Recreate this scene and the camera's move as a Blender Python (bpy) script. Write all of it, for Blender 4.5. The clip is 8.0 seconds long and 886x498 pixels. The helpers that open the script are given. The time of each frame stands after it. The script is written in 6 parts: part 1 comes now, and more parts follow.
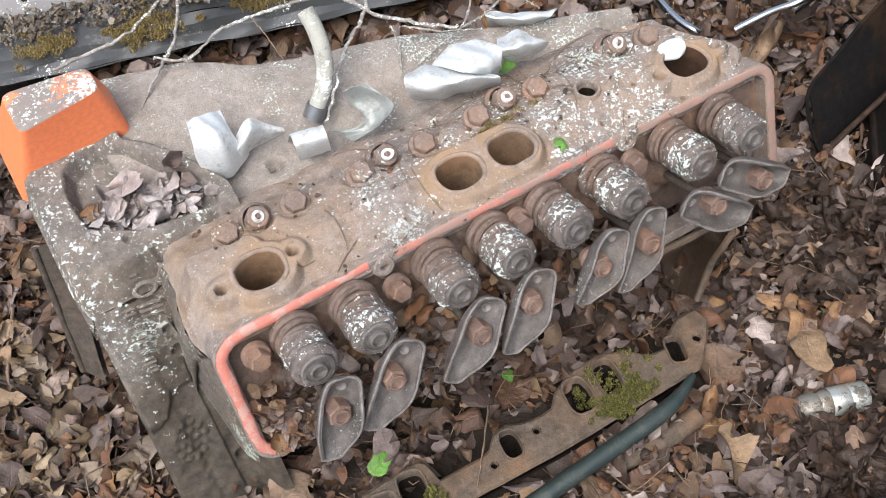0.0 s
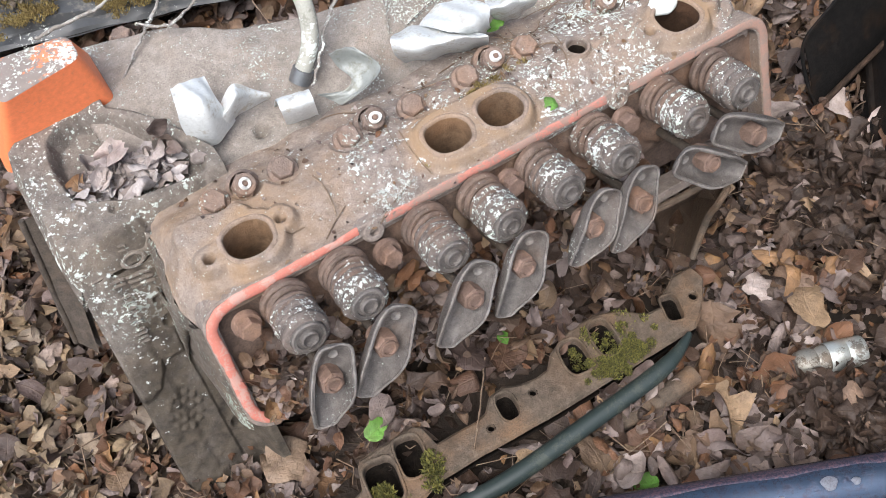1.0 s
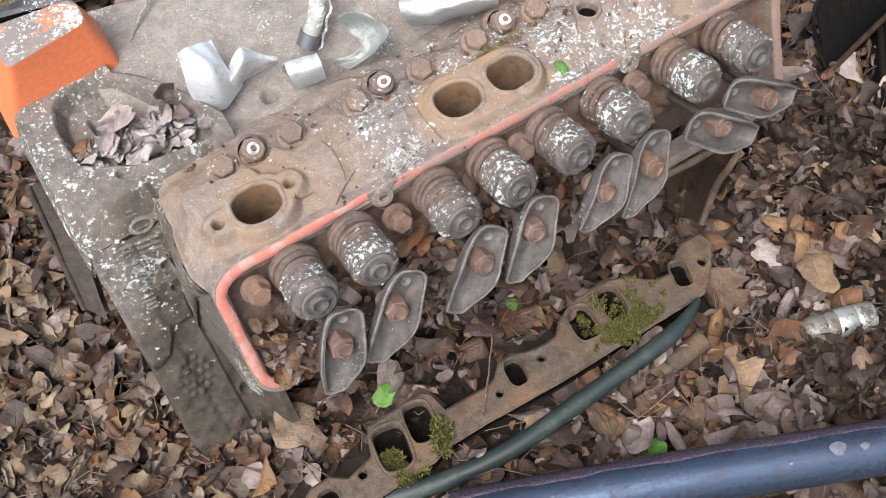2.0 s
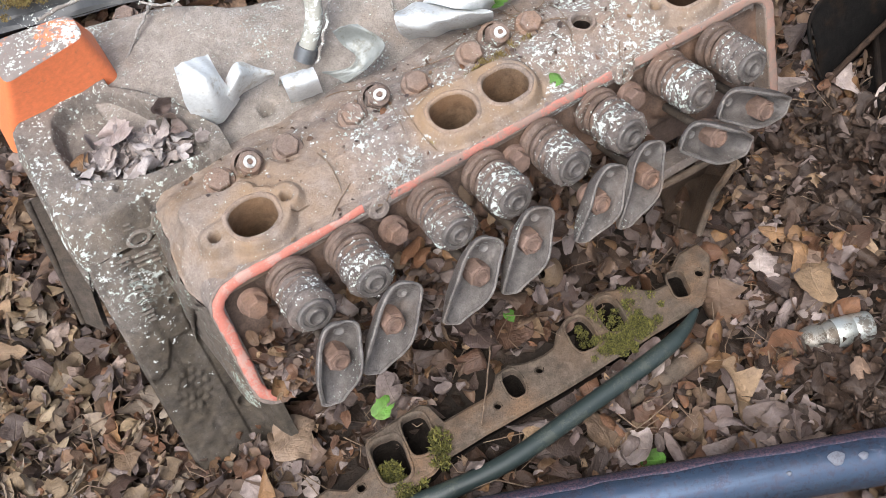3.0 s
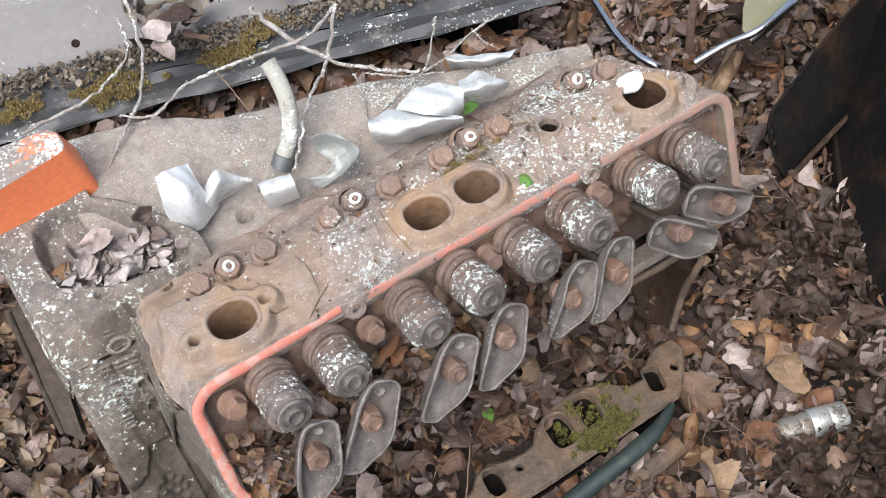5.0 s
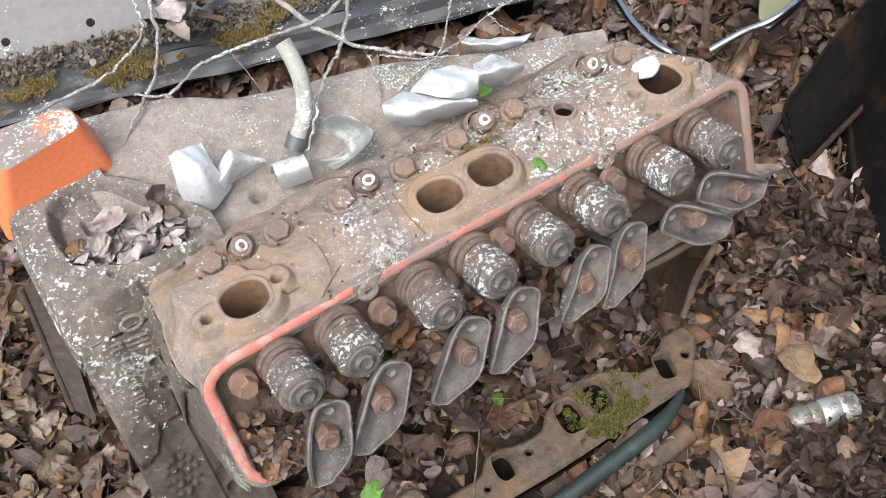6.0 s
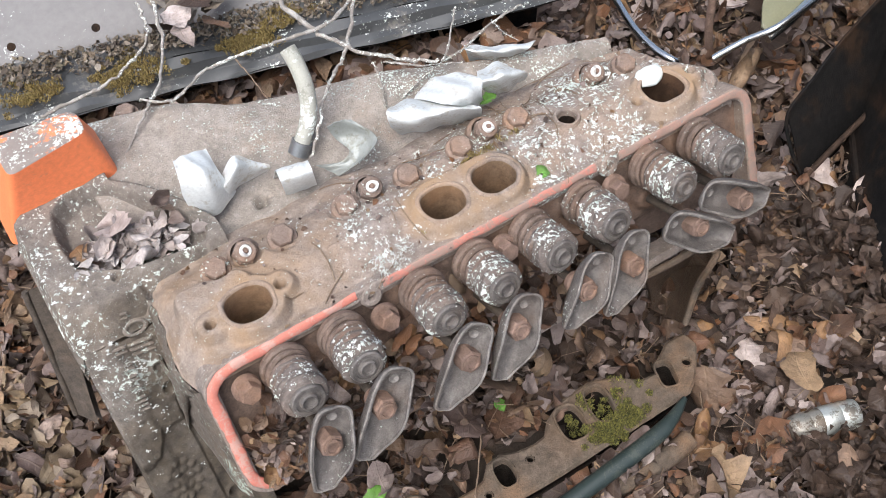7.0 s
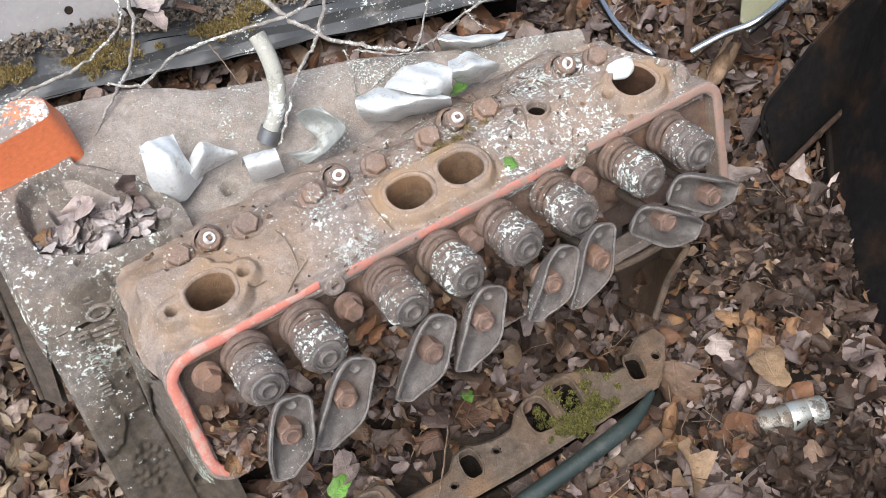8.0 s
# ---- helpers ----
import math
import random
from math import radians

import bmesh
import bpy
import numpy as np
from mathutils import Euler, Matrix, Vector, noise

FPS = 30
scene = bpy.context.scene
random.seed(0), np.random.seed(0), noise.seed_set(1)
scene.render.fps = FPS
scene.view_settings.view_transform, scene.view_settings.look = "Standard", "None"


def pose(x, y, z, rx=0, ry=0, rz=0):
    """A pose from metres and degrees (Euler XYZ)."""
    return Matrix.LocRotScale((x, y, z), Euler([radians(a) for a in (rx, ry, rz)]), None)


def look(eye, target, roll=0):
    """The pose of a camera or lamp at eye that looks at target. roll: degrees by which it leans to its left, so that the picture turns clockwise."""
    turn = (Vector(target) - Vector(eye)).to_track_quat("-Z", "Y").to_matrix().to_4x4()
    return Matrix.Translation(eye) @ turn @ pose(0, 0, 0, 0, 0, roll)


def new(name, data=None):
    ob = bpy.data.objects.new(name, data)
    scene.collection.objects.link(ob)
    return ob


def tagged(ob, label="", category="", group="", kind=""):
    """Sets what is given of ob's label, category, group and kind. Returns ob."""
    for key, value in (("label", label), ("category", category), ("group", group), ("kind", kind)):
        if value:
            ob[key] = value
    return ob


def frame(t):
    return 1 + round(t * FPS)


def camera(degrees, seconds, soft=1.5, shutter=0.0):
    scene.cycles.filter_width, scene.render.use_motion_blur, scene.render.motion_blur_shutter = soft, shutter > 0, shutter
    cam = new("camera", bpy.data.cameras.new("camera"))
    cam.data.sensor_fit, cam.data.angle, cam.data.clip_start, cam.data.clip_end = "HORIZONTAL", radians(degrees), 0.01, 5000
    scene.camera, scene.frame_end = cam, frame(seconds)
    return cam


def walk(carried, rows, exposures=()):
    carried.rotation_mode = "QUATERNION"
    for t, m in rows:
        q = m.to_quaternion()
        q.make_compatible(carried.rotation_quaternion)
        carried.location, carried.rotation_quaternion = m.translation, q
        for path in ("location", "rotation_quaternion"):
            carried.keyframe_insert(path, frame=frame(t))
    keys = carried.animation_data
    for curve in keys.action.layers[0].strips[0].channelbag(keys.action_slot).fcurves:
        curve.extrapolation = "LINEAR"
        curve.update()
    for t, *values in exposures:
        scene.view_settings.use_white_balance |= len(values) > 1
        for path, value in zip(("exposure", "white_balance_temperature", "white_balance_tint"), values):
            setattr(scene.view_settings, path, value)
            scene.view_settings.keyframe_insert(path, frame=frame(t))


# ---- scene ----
cam = camera(45.0, 8.0, soft=0.7)
PATH = [
    (0, (-0.1105, -0.4797, 0.6513), (0.4324, 0.4907, -1.0111), -2.41),
    (0.5, (-0.1077, -0.4796, 0.6464), (0.4291, 0.4650, -1.0327), -2.57),
    (1, (-0.1004, -0.4771, 0.6446), (0.4076, 0.4410, -1.0581), -3.86),
    (1.5, (-0.1011, -0.4776, 0.6404), (0.3751, 0.4126, -1.0861), -4.83),
    (1.7, (-0.103, -0.474, 0.64), (0.371, 0.403, -1.093), -4.5),
    (2.8, (-0.107, -0.479, 0.641), (0.376, 0.418, -1.081), -4.4),
    (3, (-0.1020, -0.4799, 0.6412), (0.3814, 0.4216, -1.0774), -4.88),
    (3.5, (-0.1068, -0.4813, 0.6449), (0.4216, 0.4388, -1.0504), -3.95),
    (4, (-0.1103, -0.4862, 0.6509), (0.5010, 0.4906, -0.9837), -1.96),
    (4.2, (-0.111, -0.494, 0.649), (0.521, 0.513, -0.959), -2.4),
    (5.3, (-0.106, -0.495, 0.652), (0.496, 0.528, -0.958), -4.4),
    (5.5, (-0.1076, -0.4944, 0.6496), (0.4867, 0.5227, -0.9667), -4.09),
    (6, (-0.1117, -0.4964, 0.6476), (0.4757, 0.5197, -0.9718), -3.86),
    (6.5, (-0.1127, -0.4972, 0.6499), (0.4686, 0.5299, -0.9648), -3.87),
    (7, (-0.1132, -0.4965, 0.6504), (0.4765, 0.5276, -0.9632), -3.64),
    (7.5, (-0.1140, -0.4978, 0.6507), (0.4838, 0.5286, -0.9584), -3.47),
    (8, (-0.0935, -0.5056, 0.6485), (0.4972, 0.4970, -0.9781), -2.24),
]
walk(cam, [(t, look(eye, target, roll)) for t, eye, target, roll in PATH])

# ---- light: bright overcast sky over a clearing, soft sun through cloud ----
SUN_UP, SUN_ROUND = 60.0, 232.0
world = bpy.data.worlds.new("overcast_sky")
scene.world = world
world.use_nodes = True
wn = world.node_tree
sky = wn.nodes.new("ShaderNodeTexSky")
sky.sky_type, sky.sun_disc = "NISHITA", False
sky.sun_elevation, sky.sun_rotation = radians(SUN_UP), radians(SUN_ROUND)
sky.air_density, sky.dust_density = 1.0, 4.0
cloud = wn.nodes.new("ShaderNodeHueSaturation")
cloud.inputs["Saturation"].default_value = 0.9
wn.links.new(sky.outputs[0], cloud.inputs["Color"])
wn.links.new(cloud.outputs[0], wn.nodes["Background"].inputs[0])
wn.nodes["Background"].inputs[1].default_value = 0.13
sun_data = bpy.data.lights.new("sun", "SUN")
sun_data.energy, sun_data.angle, sun_data.color = 2.0, radians(45), (0.97, 1.0, 1.055)
sun = new("sun", sun_data)
a, e = radians(SUN_ROUND), radians(SUN_UP)
sun.matrix_world = look((math.sin(a) * math.cos(e) * 5, math.cos(a) * math.cos(e) * 5, math.sin(e) * 5), (0, 0, 0))
scene.view_settings.exposure = 0.95


# ---- material helpers ----
def nd(nt, kind, props=None, **ins):
    n = nt.nodes.new(kind)
    for k, v in (props or {}).items():
        setattr(n, k, v)
    for k, v in ins.items():
        key = int(k[1:]) if k[0] == "i" and k[1:].isdigit() else k
        if isinstance(v, bpy.types.NodeSocket):
            nt.links.new(v, n.inputs[key])
        else:
            n.inputs[key].default_value = v
    return n


def start(name):
    m = bpy.data.materials.new(name)
    m.use_nodes = True
    nt = m.node_tree
    return m, nt, nt.nodes["Principled BSDF"]


def noise_of(nt, vec, scale, detail=6.0, rough=0.6, warp=0.0):
    return nd(nt, "ShaderNodeTexNoise", None, Vector=vec, Scale=scale, Detail=detail, Roughness=rough, Distortion=warp).outputs[0]


def ramp(nt, fac, *stops):
    n = nd(nt, "ShaderNodeValToRGB", None, Fac=fac)
    els = n.color_ramp.elements
    while len(els) < len(stops):
        els.new(0.5)
    for el, (p, c) in zip(els, stops):
        el.position = p
        el.color = (c, c, c, 1) if isinstance(c, (int, float)) else (*c, 1)
    return n.outputs[0]


def blend(nt, fac, a, b, mode="MIX"):
    n = nd(nt, "ShaderNodeMix", {"data_type": "RGBA", "blend_type": mode})
    for key, v in ((0, fac), (6, a), (7, b)):
        if isinstance(v, bpy.types.NodeSocket):
            nt.links.new(v, n.inputs[key])
        else:
            n.inputs[key].default_value = v if key == 0 else (*v, 1)
    return n.outputs[2]


def calc(nt, op, a, b=0.0, clamp=False):
    return nd(nt, "ShaderNodeMath", {"operation": op, "use_clamp": clamp}, i0=a, i1=b).outputs[0]


def relief(nt, bsdf, height, strength=0.4, dist=0.002):
    b = nd(nt, "ShaderNodeBump", None, Height=height, Strength=strength, Distance=dist)
    nt.links.new(b.outputs[0], bsdf.inputs["Normal"])


def place_of(nt):
    return nt.nodes.new("ShaderNodeNewGeometry").outputs["Position"]


def lichen_mask(nt, pos, amount, size, ramp_x=None, ramp_z=None, clump=0.70):
    """Ragged crusts gathered into drifts; ramp_x: the stretch along x over which they thicken."""
    drift = noise_of(nt, pos, 17.0, 4.0, 0.6)
    if ramp_x:
        x = nd(nt, "ShaderNodeSeparateXYZ", None, i0=pos).outputs[0]
        more = nd(nt, "ShaderNodeMapRange", {"clamp": True}, i0=x, i1=ramp_x[0], i2=ramp_x[1], i3=-0.10, i4=0.0).outputs[0]
        drift = calc(nt, "ADD", drift, more)
    if ramp_z:
        z = nd(nt, "ShaderNodeSeparateXYZ", None, i0=pos).outputs[2]
        drift = calc(nt, "ADD", drift, nd(nt, "ShaderNodeMapRange", {"clamp": True}, i0=z, i1=ramp_z[0], i2=ramp_z[1], i3=-0.3, i4=0.0).outputs[0])
    if ramp_x:
        bare = nd(nt, "ShaderNodeAttribute", {"attribute_name": "bare"}).outputs["Fac"]
        drift = calc(nt, "SUBTRACT", drift, calc(nt, "MULTIPLY", bare, 0.35))
    crust = noise_of(nt, pos, 1.0 / size, 5.0, 0.72)
    lim = calc(nt, "ADD", calc(nt, "MULTIPLY", drift, clump), 0.06 * amount - 0.085 + 0.54 * (0.70 - clump))
    d = calc(nt, "SUBTRACT", calc(nt, "ADD", crust, lim), 0.885)
    return calc(nt, "MULTIPLY", d, 55.0, True)


def iron(name, dark, mid, rusty, rust=0.5, lichen=0.5, size=0.006, rough=0.82, white=(0.80, 0.82, 0.79), ramp_x=None, ramp_z=None, gloss=0.3, clump=0.70, oily=False):
    m, nt, bsdf = start(name)
    pos = place_of(nt)
    coarse, fine, grit = noise_of(nt, pos, 22.0, 7.0), noise_of(nt, pos, 120.0, 8.0, 0.7), noise_of(nt, pos, 700.0, 4.0, 0.7)
    col = blend(nt, ramp(nt, fine, (0.3, 0.0), (0.7, 1.0)), dark, mid)
    col = blend(nt, ramp(nt, coarse, (0.62 - 0.34 * rust, 0.0), (0.86 - 0.34 * rust, 1.0)), col, rusty)
    col = blend(nt, ramp(nt, grit, (0.46, 0.0), (0.70, 0.5)), col, tuple(0.42 * c for c in dark))
    pale = noise_of(nt, pos, 380.0, 5.0, 0.75)
    col = blend(nt, ramp(nt, pale, (0.61, 0.0), (0.70, 0.42)), col, tuple(min(0.62, 1.7 * c) for c in mid))
    col = blend(nt, ramp(nt, noise_of(nt, pos, 9.0, 4.0, 0.55), (0.60 - 0.2 * rust, 0.0), (0.82 - 0.2 * rust, 0.55)), col, tuple(c * k for c, k in zip(rusty, (1.12, 1.08, 1.0))))
    col = blend(nt, ramp(nt, noise_of(nt, pos, 48.0, 6.0, 0.7), (0.50, 0.0), (0.66, 0.5)), col, tuple(0.55 * c for c in dark))
    streak = noise_of(nt, pos, 60.0, 5.0, 0.55, 1.5)
    col = blend(nt, ramp(nt, streak, (0.58, 0.0), (0.72, 0.5)), col, tuple(1.25 * c for c in mid))
    height = calc(nt, "ADD", calc(nt, "MULTIPLY", fine, 0.7), calc(nt, "MULTIPLY", grit, 0.5))
    if ramp_x:
        # ochre rust run out round the ports
        round_ports = nd(nt, "ShaderNodeAttribute", {"attribute_name": "bare"}).outputs["Fac"]
        col = blend(nt, calc(nt, "MULTIPLY", round_ports, ramp(nt, coarse, (0.32, 0.12), (0.62, 0.70))), col, (0.330, 0.212, 0.115))
    if lichen:
        lm = lichen_mask(nt, pos, lichen, size, ramp_x, ramp_z, clump)
        if lichen > 0:
            # single small flecks between the crusts
            fleck = calc(nt, "MULTIPLY", calc(nt, "SUBTRACT", noise_of(nt, pos, 430.0, 3.0, 0.6), 0.675), 40.0, True)
            lm = calc(nt, "MAXIMUM", lm, calc(nt, "MULTIPLY", fleck, 0.85))
        tint = blend(nt, noise_of(nt, pos, 45.0), white, tuple(c * k for c, k in zip(white, (0.66, 0.78, 0.68))))
        col = blend(nt, lm, col, tint)
        height = calc(nt, "ADD", height, calc(nt, "MULTIPLY", lm, 0.8))
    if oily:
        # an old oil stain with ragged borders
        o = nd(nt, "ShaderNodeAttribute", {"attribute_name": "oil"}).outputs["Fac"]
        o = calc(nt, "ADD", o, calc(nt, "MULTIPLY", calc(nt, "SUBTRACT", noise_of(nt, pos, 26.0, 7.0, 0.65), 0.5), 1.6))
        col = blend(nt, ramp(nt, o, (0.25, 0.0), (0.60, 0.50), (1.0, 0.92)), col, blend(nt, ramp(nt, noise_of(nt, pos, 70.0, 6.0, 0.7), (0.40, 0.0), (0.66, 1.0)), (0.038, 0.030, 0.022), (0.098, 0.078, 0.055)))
    nt.links.new(col, bsdf.inputs["Base Color"])
    bsdf.inputs["Roughness"].default_value = rough
    bsdf.inputs["Specular IOR Level"].default_value = gloss
    relief(nt, bsdf, height, 0.75, 0.0026)
    return m


def paint(name, colour, chip, worn=0.3, lichen=0.0, size=0.006, rough=0.5, metal=0.0, scale=40.0):
    m, nt, bsdf = start(name)
    pos = place_of(nt)
    big, fine = noise_of(nt, pos, scale, 7.0, 0.65), noise_of(nt, pos, scale * 9, 6.0, 0.7)
    col = blend(nt, ramp(nt, fine, (0.35, 0.0), (0.75, 1.0)), colour, tuple(c * 0.78 for c in colour))
    wear = ramp(nt, blend(nt, 0.35, big, fine), (0.64 - 0.3 * worn, 0.0), (0.69 - 0.3 * worn, 1.0))
    col = blend(nt, wear, col, chip)
    height = calc(nt, "SUBTRACT", calc(nt, "MULTIPLY", fine, 0.3), calc(nt, "MULTIPLY", wear, 0.5))
    if lichen:
        lm = lichen_mask(nt, pos, lichen, size)
        col = blend(nt, lm, col, (0.66, 0.70, 0.65))
        height = calc(nt, "ADD", height, lm)
    nt.links.new(col, bsdf.inputs["Base Color"])
    bsdf.inputs["Roughness"].default_value = rough
    bsdf.inputs["Metallic"].default_value = metal
    relief(nt, bsdf, height, 0.35, 0.0012)
    return m


IRON_HEAD = iron("rusty_head_iron", (0.195, 0.155, 0.130), (0.335, 0.286, 0.252), (0.295, 0.212, 0.155), 0.42, 0.50, 0.0034, ramp_x=(0.0, 0.2), ramp_z=(-0.045, -0.022), clump=0.45)
IRON_BLOCK = iron("grey_block_iron", (0.22, 0.19, 0.162), (0.36, 0.318, 0.278), (0.32, 0.25, 0.195), 0.2, -0.1, 0.0022)
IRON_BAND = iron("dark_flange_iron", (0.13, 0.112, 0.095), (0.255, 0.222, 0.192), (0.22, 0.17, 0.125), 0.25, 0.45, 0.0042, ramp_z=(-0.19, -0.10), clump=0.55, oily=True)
IRON_SPRING = iron("crusted_spring_steel", (0.10, 0.08, 0.07), (0.215, 0.18, 0.158), (0.21, 0.14, 0.10), 0.25, 0.85, 0.0034, clump=0.55)
END_IRON = iron("dark_end_iron", (0.10, 0.082, 0.066), (0.20, 0.168, 0.140), (0.19, 0.14, 0.10), 0.35, 0.55, 0.0034, white=(0.50, 0.54, 0.48), clump=0.6)
COIL_RUST = iron("brown_coil_rust", (0.10, 0.070, 0.054), (0.21, 0.155, 0.125), (0.20, 0.12, 0.08), 0.4, -1.0, 0.003, rough=0.6)
IRON_ROCKER = iron("weathered_rocker_steel", (0.075, 0.064, 0.057), (0.19, 0.17, 0.154), (0.15, 0.105, 0.08), 0.25, -1.1, 0.003, 0.40, gloss=0.5)
LIP_IRON = iron("bare_port_lip", (0.19, 0.142, 0.112), (0.33, 0.262, 0.215), (0.33, 0.225, 0.15), 0.45, 0)
PORT_IRON = iron("ochre_port_rust", (0.13, 0.083, 0.050), (0.275, 0.18, 0.11), (0.28, 0.16, 0.085), 0.4, 0)
OIL_IRON = iron("oil_soaked_iron", (0.045, 0.036, 0.029), (0.11, 0.088, 0.07), (0.12, 0.085, 0.058), 0.3, 0, gloss=0.35)
BROWN_WALL = iron("brown_rusted_plate", (0.048, 0.032, 0.022), (0.12, 0.080, 0.053), (0.14, 0.082, 0.048), 0.35, 0, rough=0.5, gloss=0.5)
# worn rocker edge, made paler also to carry the edge highlight
WORN_LIT_EDGE = iron("worn_lit_steel_edge", (0.12, 0.105, 0.094), (0.28, 0.258, 0.235), (0.17, 0.125, 0.095), 0.3, 0, rough=0.42, gloss=0.5)
# near-black colour for the darkness deep inside holes
HOLE_SHADE = iron("shaded_hole_wall", (0.008, 0.006, 0.005), (0.022, 0.017, 0.013), (0.05, 0.03, 0.018), 0.2, 0, gloss=0.1)
IRON_FLOOR = iron("oily_head_floor", (0.10, 0.07, 0.055), (0.20, 0.138, 0.106), (0.25, 0.145, 0.092), 0.4, 0, 0.004)
RUST_BOLT = iron("rusted_bolt", (0.14, 0.092, 0.070), (0.25, 0.168, 0.132), (0.28, 0.165, 0.108), 0.4, 0, 0.004)
BOLT_IRON = iron("weathered_bolt_iron", (0.15, 0.11, 0.09), (0.28, 0.21, 0.17), (0.31, 0.19, 0.125), 0.4, -0.6, 0.003)
RUST_MANIFOLD = iron("rusted_manifold_iron", (0.075, 0.057, 0.042), (0.165, 0.126, 0.094), (0.20, 0.120, 0.068), 0.42, 0.0, 0.004)
DARK_RUST = iron("dark_flaking_rust", (0.03, 0.02, 0.015), (0.07, 0.045, 0.032), (0.11, 0.06, 0.035), 0.4, 0, gloss=0.15)
# black rusted sheet, and near-black colour standing in for deep shade
BLACK_STEEL_AND_SHADE = iron("black_rusted_steel_and_shade", (0.005, 0.005, 0.005), (0.016, 0.014, 0.013), (0.055, 0.030, 0.016), 0.3, 0, rough=0.85, gloss=0.12)
GASKET = paint("orange_gasket_paint", (0.55, 0.190, 0.140), (0.47, 0.275, 0.225), 0.44, 0.0, rough=0.8, scale=75.0)
GASKET_END = paint("bare_gasket_rust", (0.37, 0.225, 0.175), (0.28, 0.200, 0.162), 0.52, 0.0, rough=0.8, scale=110.0)
GASKET_WORN = paint("worn_gasket_paint", (0.52, 0.205, 0.155), (0.31, 0.205, 0.165), 0.62, 0.0, rough=0.8, scale=70.0)
ORANGE = paint("faded_orange_paint", (0.98, 0.265, 0.105), (0.74, 0.22, 0.10), 0.22, 0.0, rough=0.5, scale=26.0)
ORANGE_CRUST = paint("lichened_orange_paint", (0.24, 0.20, 0.175), (0.74, 0.22, 0.09), 0.44, 0.12, 0.0030, rough=0.8, scale=24.0)
DULL_SILVER = paint("dull_grey_sheet", (0.285, 0.300, 0.280), (0.20, 0.20, 0.17), 0.3, 0.0, rough=0.5, metal=0.25, scale=30.0)
TIN = paint("dull_tinplate", (0.52, 0.54, 0.50), (0.20, 0.18, 0.15), 0.42, 0.0, rough=0.34, metal=0.6, scale=45.0)
DULL_TIN = paint("stained_tinplate", (0.30, 0.28, 0.24), (0.12, 0.095, 0.07), 0.5, 0.0, rough=0.42, metal=0.5, scale=70.0)
SILVER = paint("weathered_aluminised_steel", (0.66, 0.68, 0.67), (0.47, 0.45, 0.40), 0.36, 0.0, rough=0.46, metal=0.22, scale=34.0)
CHROME = paint("pitted_chrome", (0.66, 0.66, 0.64), (0.30, 0.25, 0.2), 0.12, 0.0, rough=0.27, metal=1.0, scale=60.0)
CAR_GREY = paint("grey_car_paint", (0.150, 0.142, 0.138), (0.17, 0.13, 0.11), 0.12, -0.9, 0.003, rough=0.55, scale=14.0)
CAR_TRIM = paint("dark_sill_paint", (0.060, 0.062, 0.063), (0.12, 0.112, 0.10), 0.34, -0.6, 0.004, rough=0.5, scale=22.0)
BLUE_METAL = paint("blue_painted_tube", (0.068, 0.100, 0.150), (0.060, 0.062, 0.090), 0.42, 0.0, rough=0.26, metal=0.65, scale=200.0)
PURPLE_SCUFF = paint("purple_scuffed_paint", (0.040, 0.042, 0.068), (0.13, 0.080, 0.098), 0.50, 0.0, rough=0.45, metal=0.2, scale=420.0)
PALE_SPOT = paint("pale_flaked_spot", (0.15, 0.16, 0.185), (0.10, 0.095, 0.11), 0.4, 0.0, rough=0.7, scale=90.0)
GREEN_HOSE = paint("dull_green_black_rubber", (0.024, 0.036, 0.034), (0.046, 0.056, 0.046), 0.35, 0.0, rough=0.5, scale=50.0)
OLD_HOSE = paint("bleached_rubber_hose", (0.37, 0.365, 0.315), (0.24, 0.235, 0.195), 0.35, 0.55, 0.006, rough=0.8, scale=60.0)
STEEL_CLAMP = paint("grey_clamp_steel", (0.22, 0.23, 0.235), (0.16, 0.12, 0.09), 0.2, 0.0, rough=0.4, metal=0.7)
PORCELAIN = paint("white_porcelain", (0.74, 0.73, 0.69), (0.5, 0.46, 0.4), 0.25, 0.0, rough=0.35)
STALK = paint("dry_brown_stalk", (0.17, 0.115, 0.075), (0.27, 0.20, 0.14), 0.4, 0.0, rough=0.8, scale=120.0)
BARK = paint("lichened_twig_bark", (0.23, 0.205, 0.18), (0.34, 0.32, 0.29), 0.45, 0.45, 0.0030, rough=0.9, scale=90.0)
OLIVE = paint("olive_car_trim", (0.19, 0.185, 0.11), (0.30, 0.28, 0.22), 0.3, 0.0, rough=0.5)


def moss_mat(name, a, b):
    m, nt, bsdf = start(name)
    rnd = nt.nodes.new("ShaderNodeNewGeometry").outputs["Random Per Island"]
    nt.links.new(blend(nt, rnd, a, b), bsdf.inputs["Base Color"])
    bsdf.inputs["Roughness"].default_value = 0.9
    return m


MOSS = moss_mat("green_moss", (0.030, 0.036, 0.008), (0.215, 0.195, 0.045))
MOSS_GOLD = moss_mat("golden_moss", (0.12, 0.080, 0.028), (0.29, 0.225, 0.080))
LICHEN = moss_mat("white_lichen", (0.46, 0.50, 0.46), (0.74, 0.76, 0.73))
TUFT = moss_mat("grey_green_lichen", (0.36, 0.38, 0.32), (0.66, 0.69, 0.63))


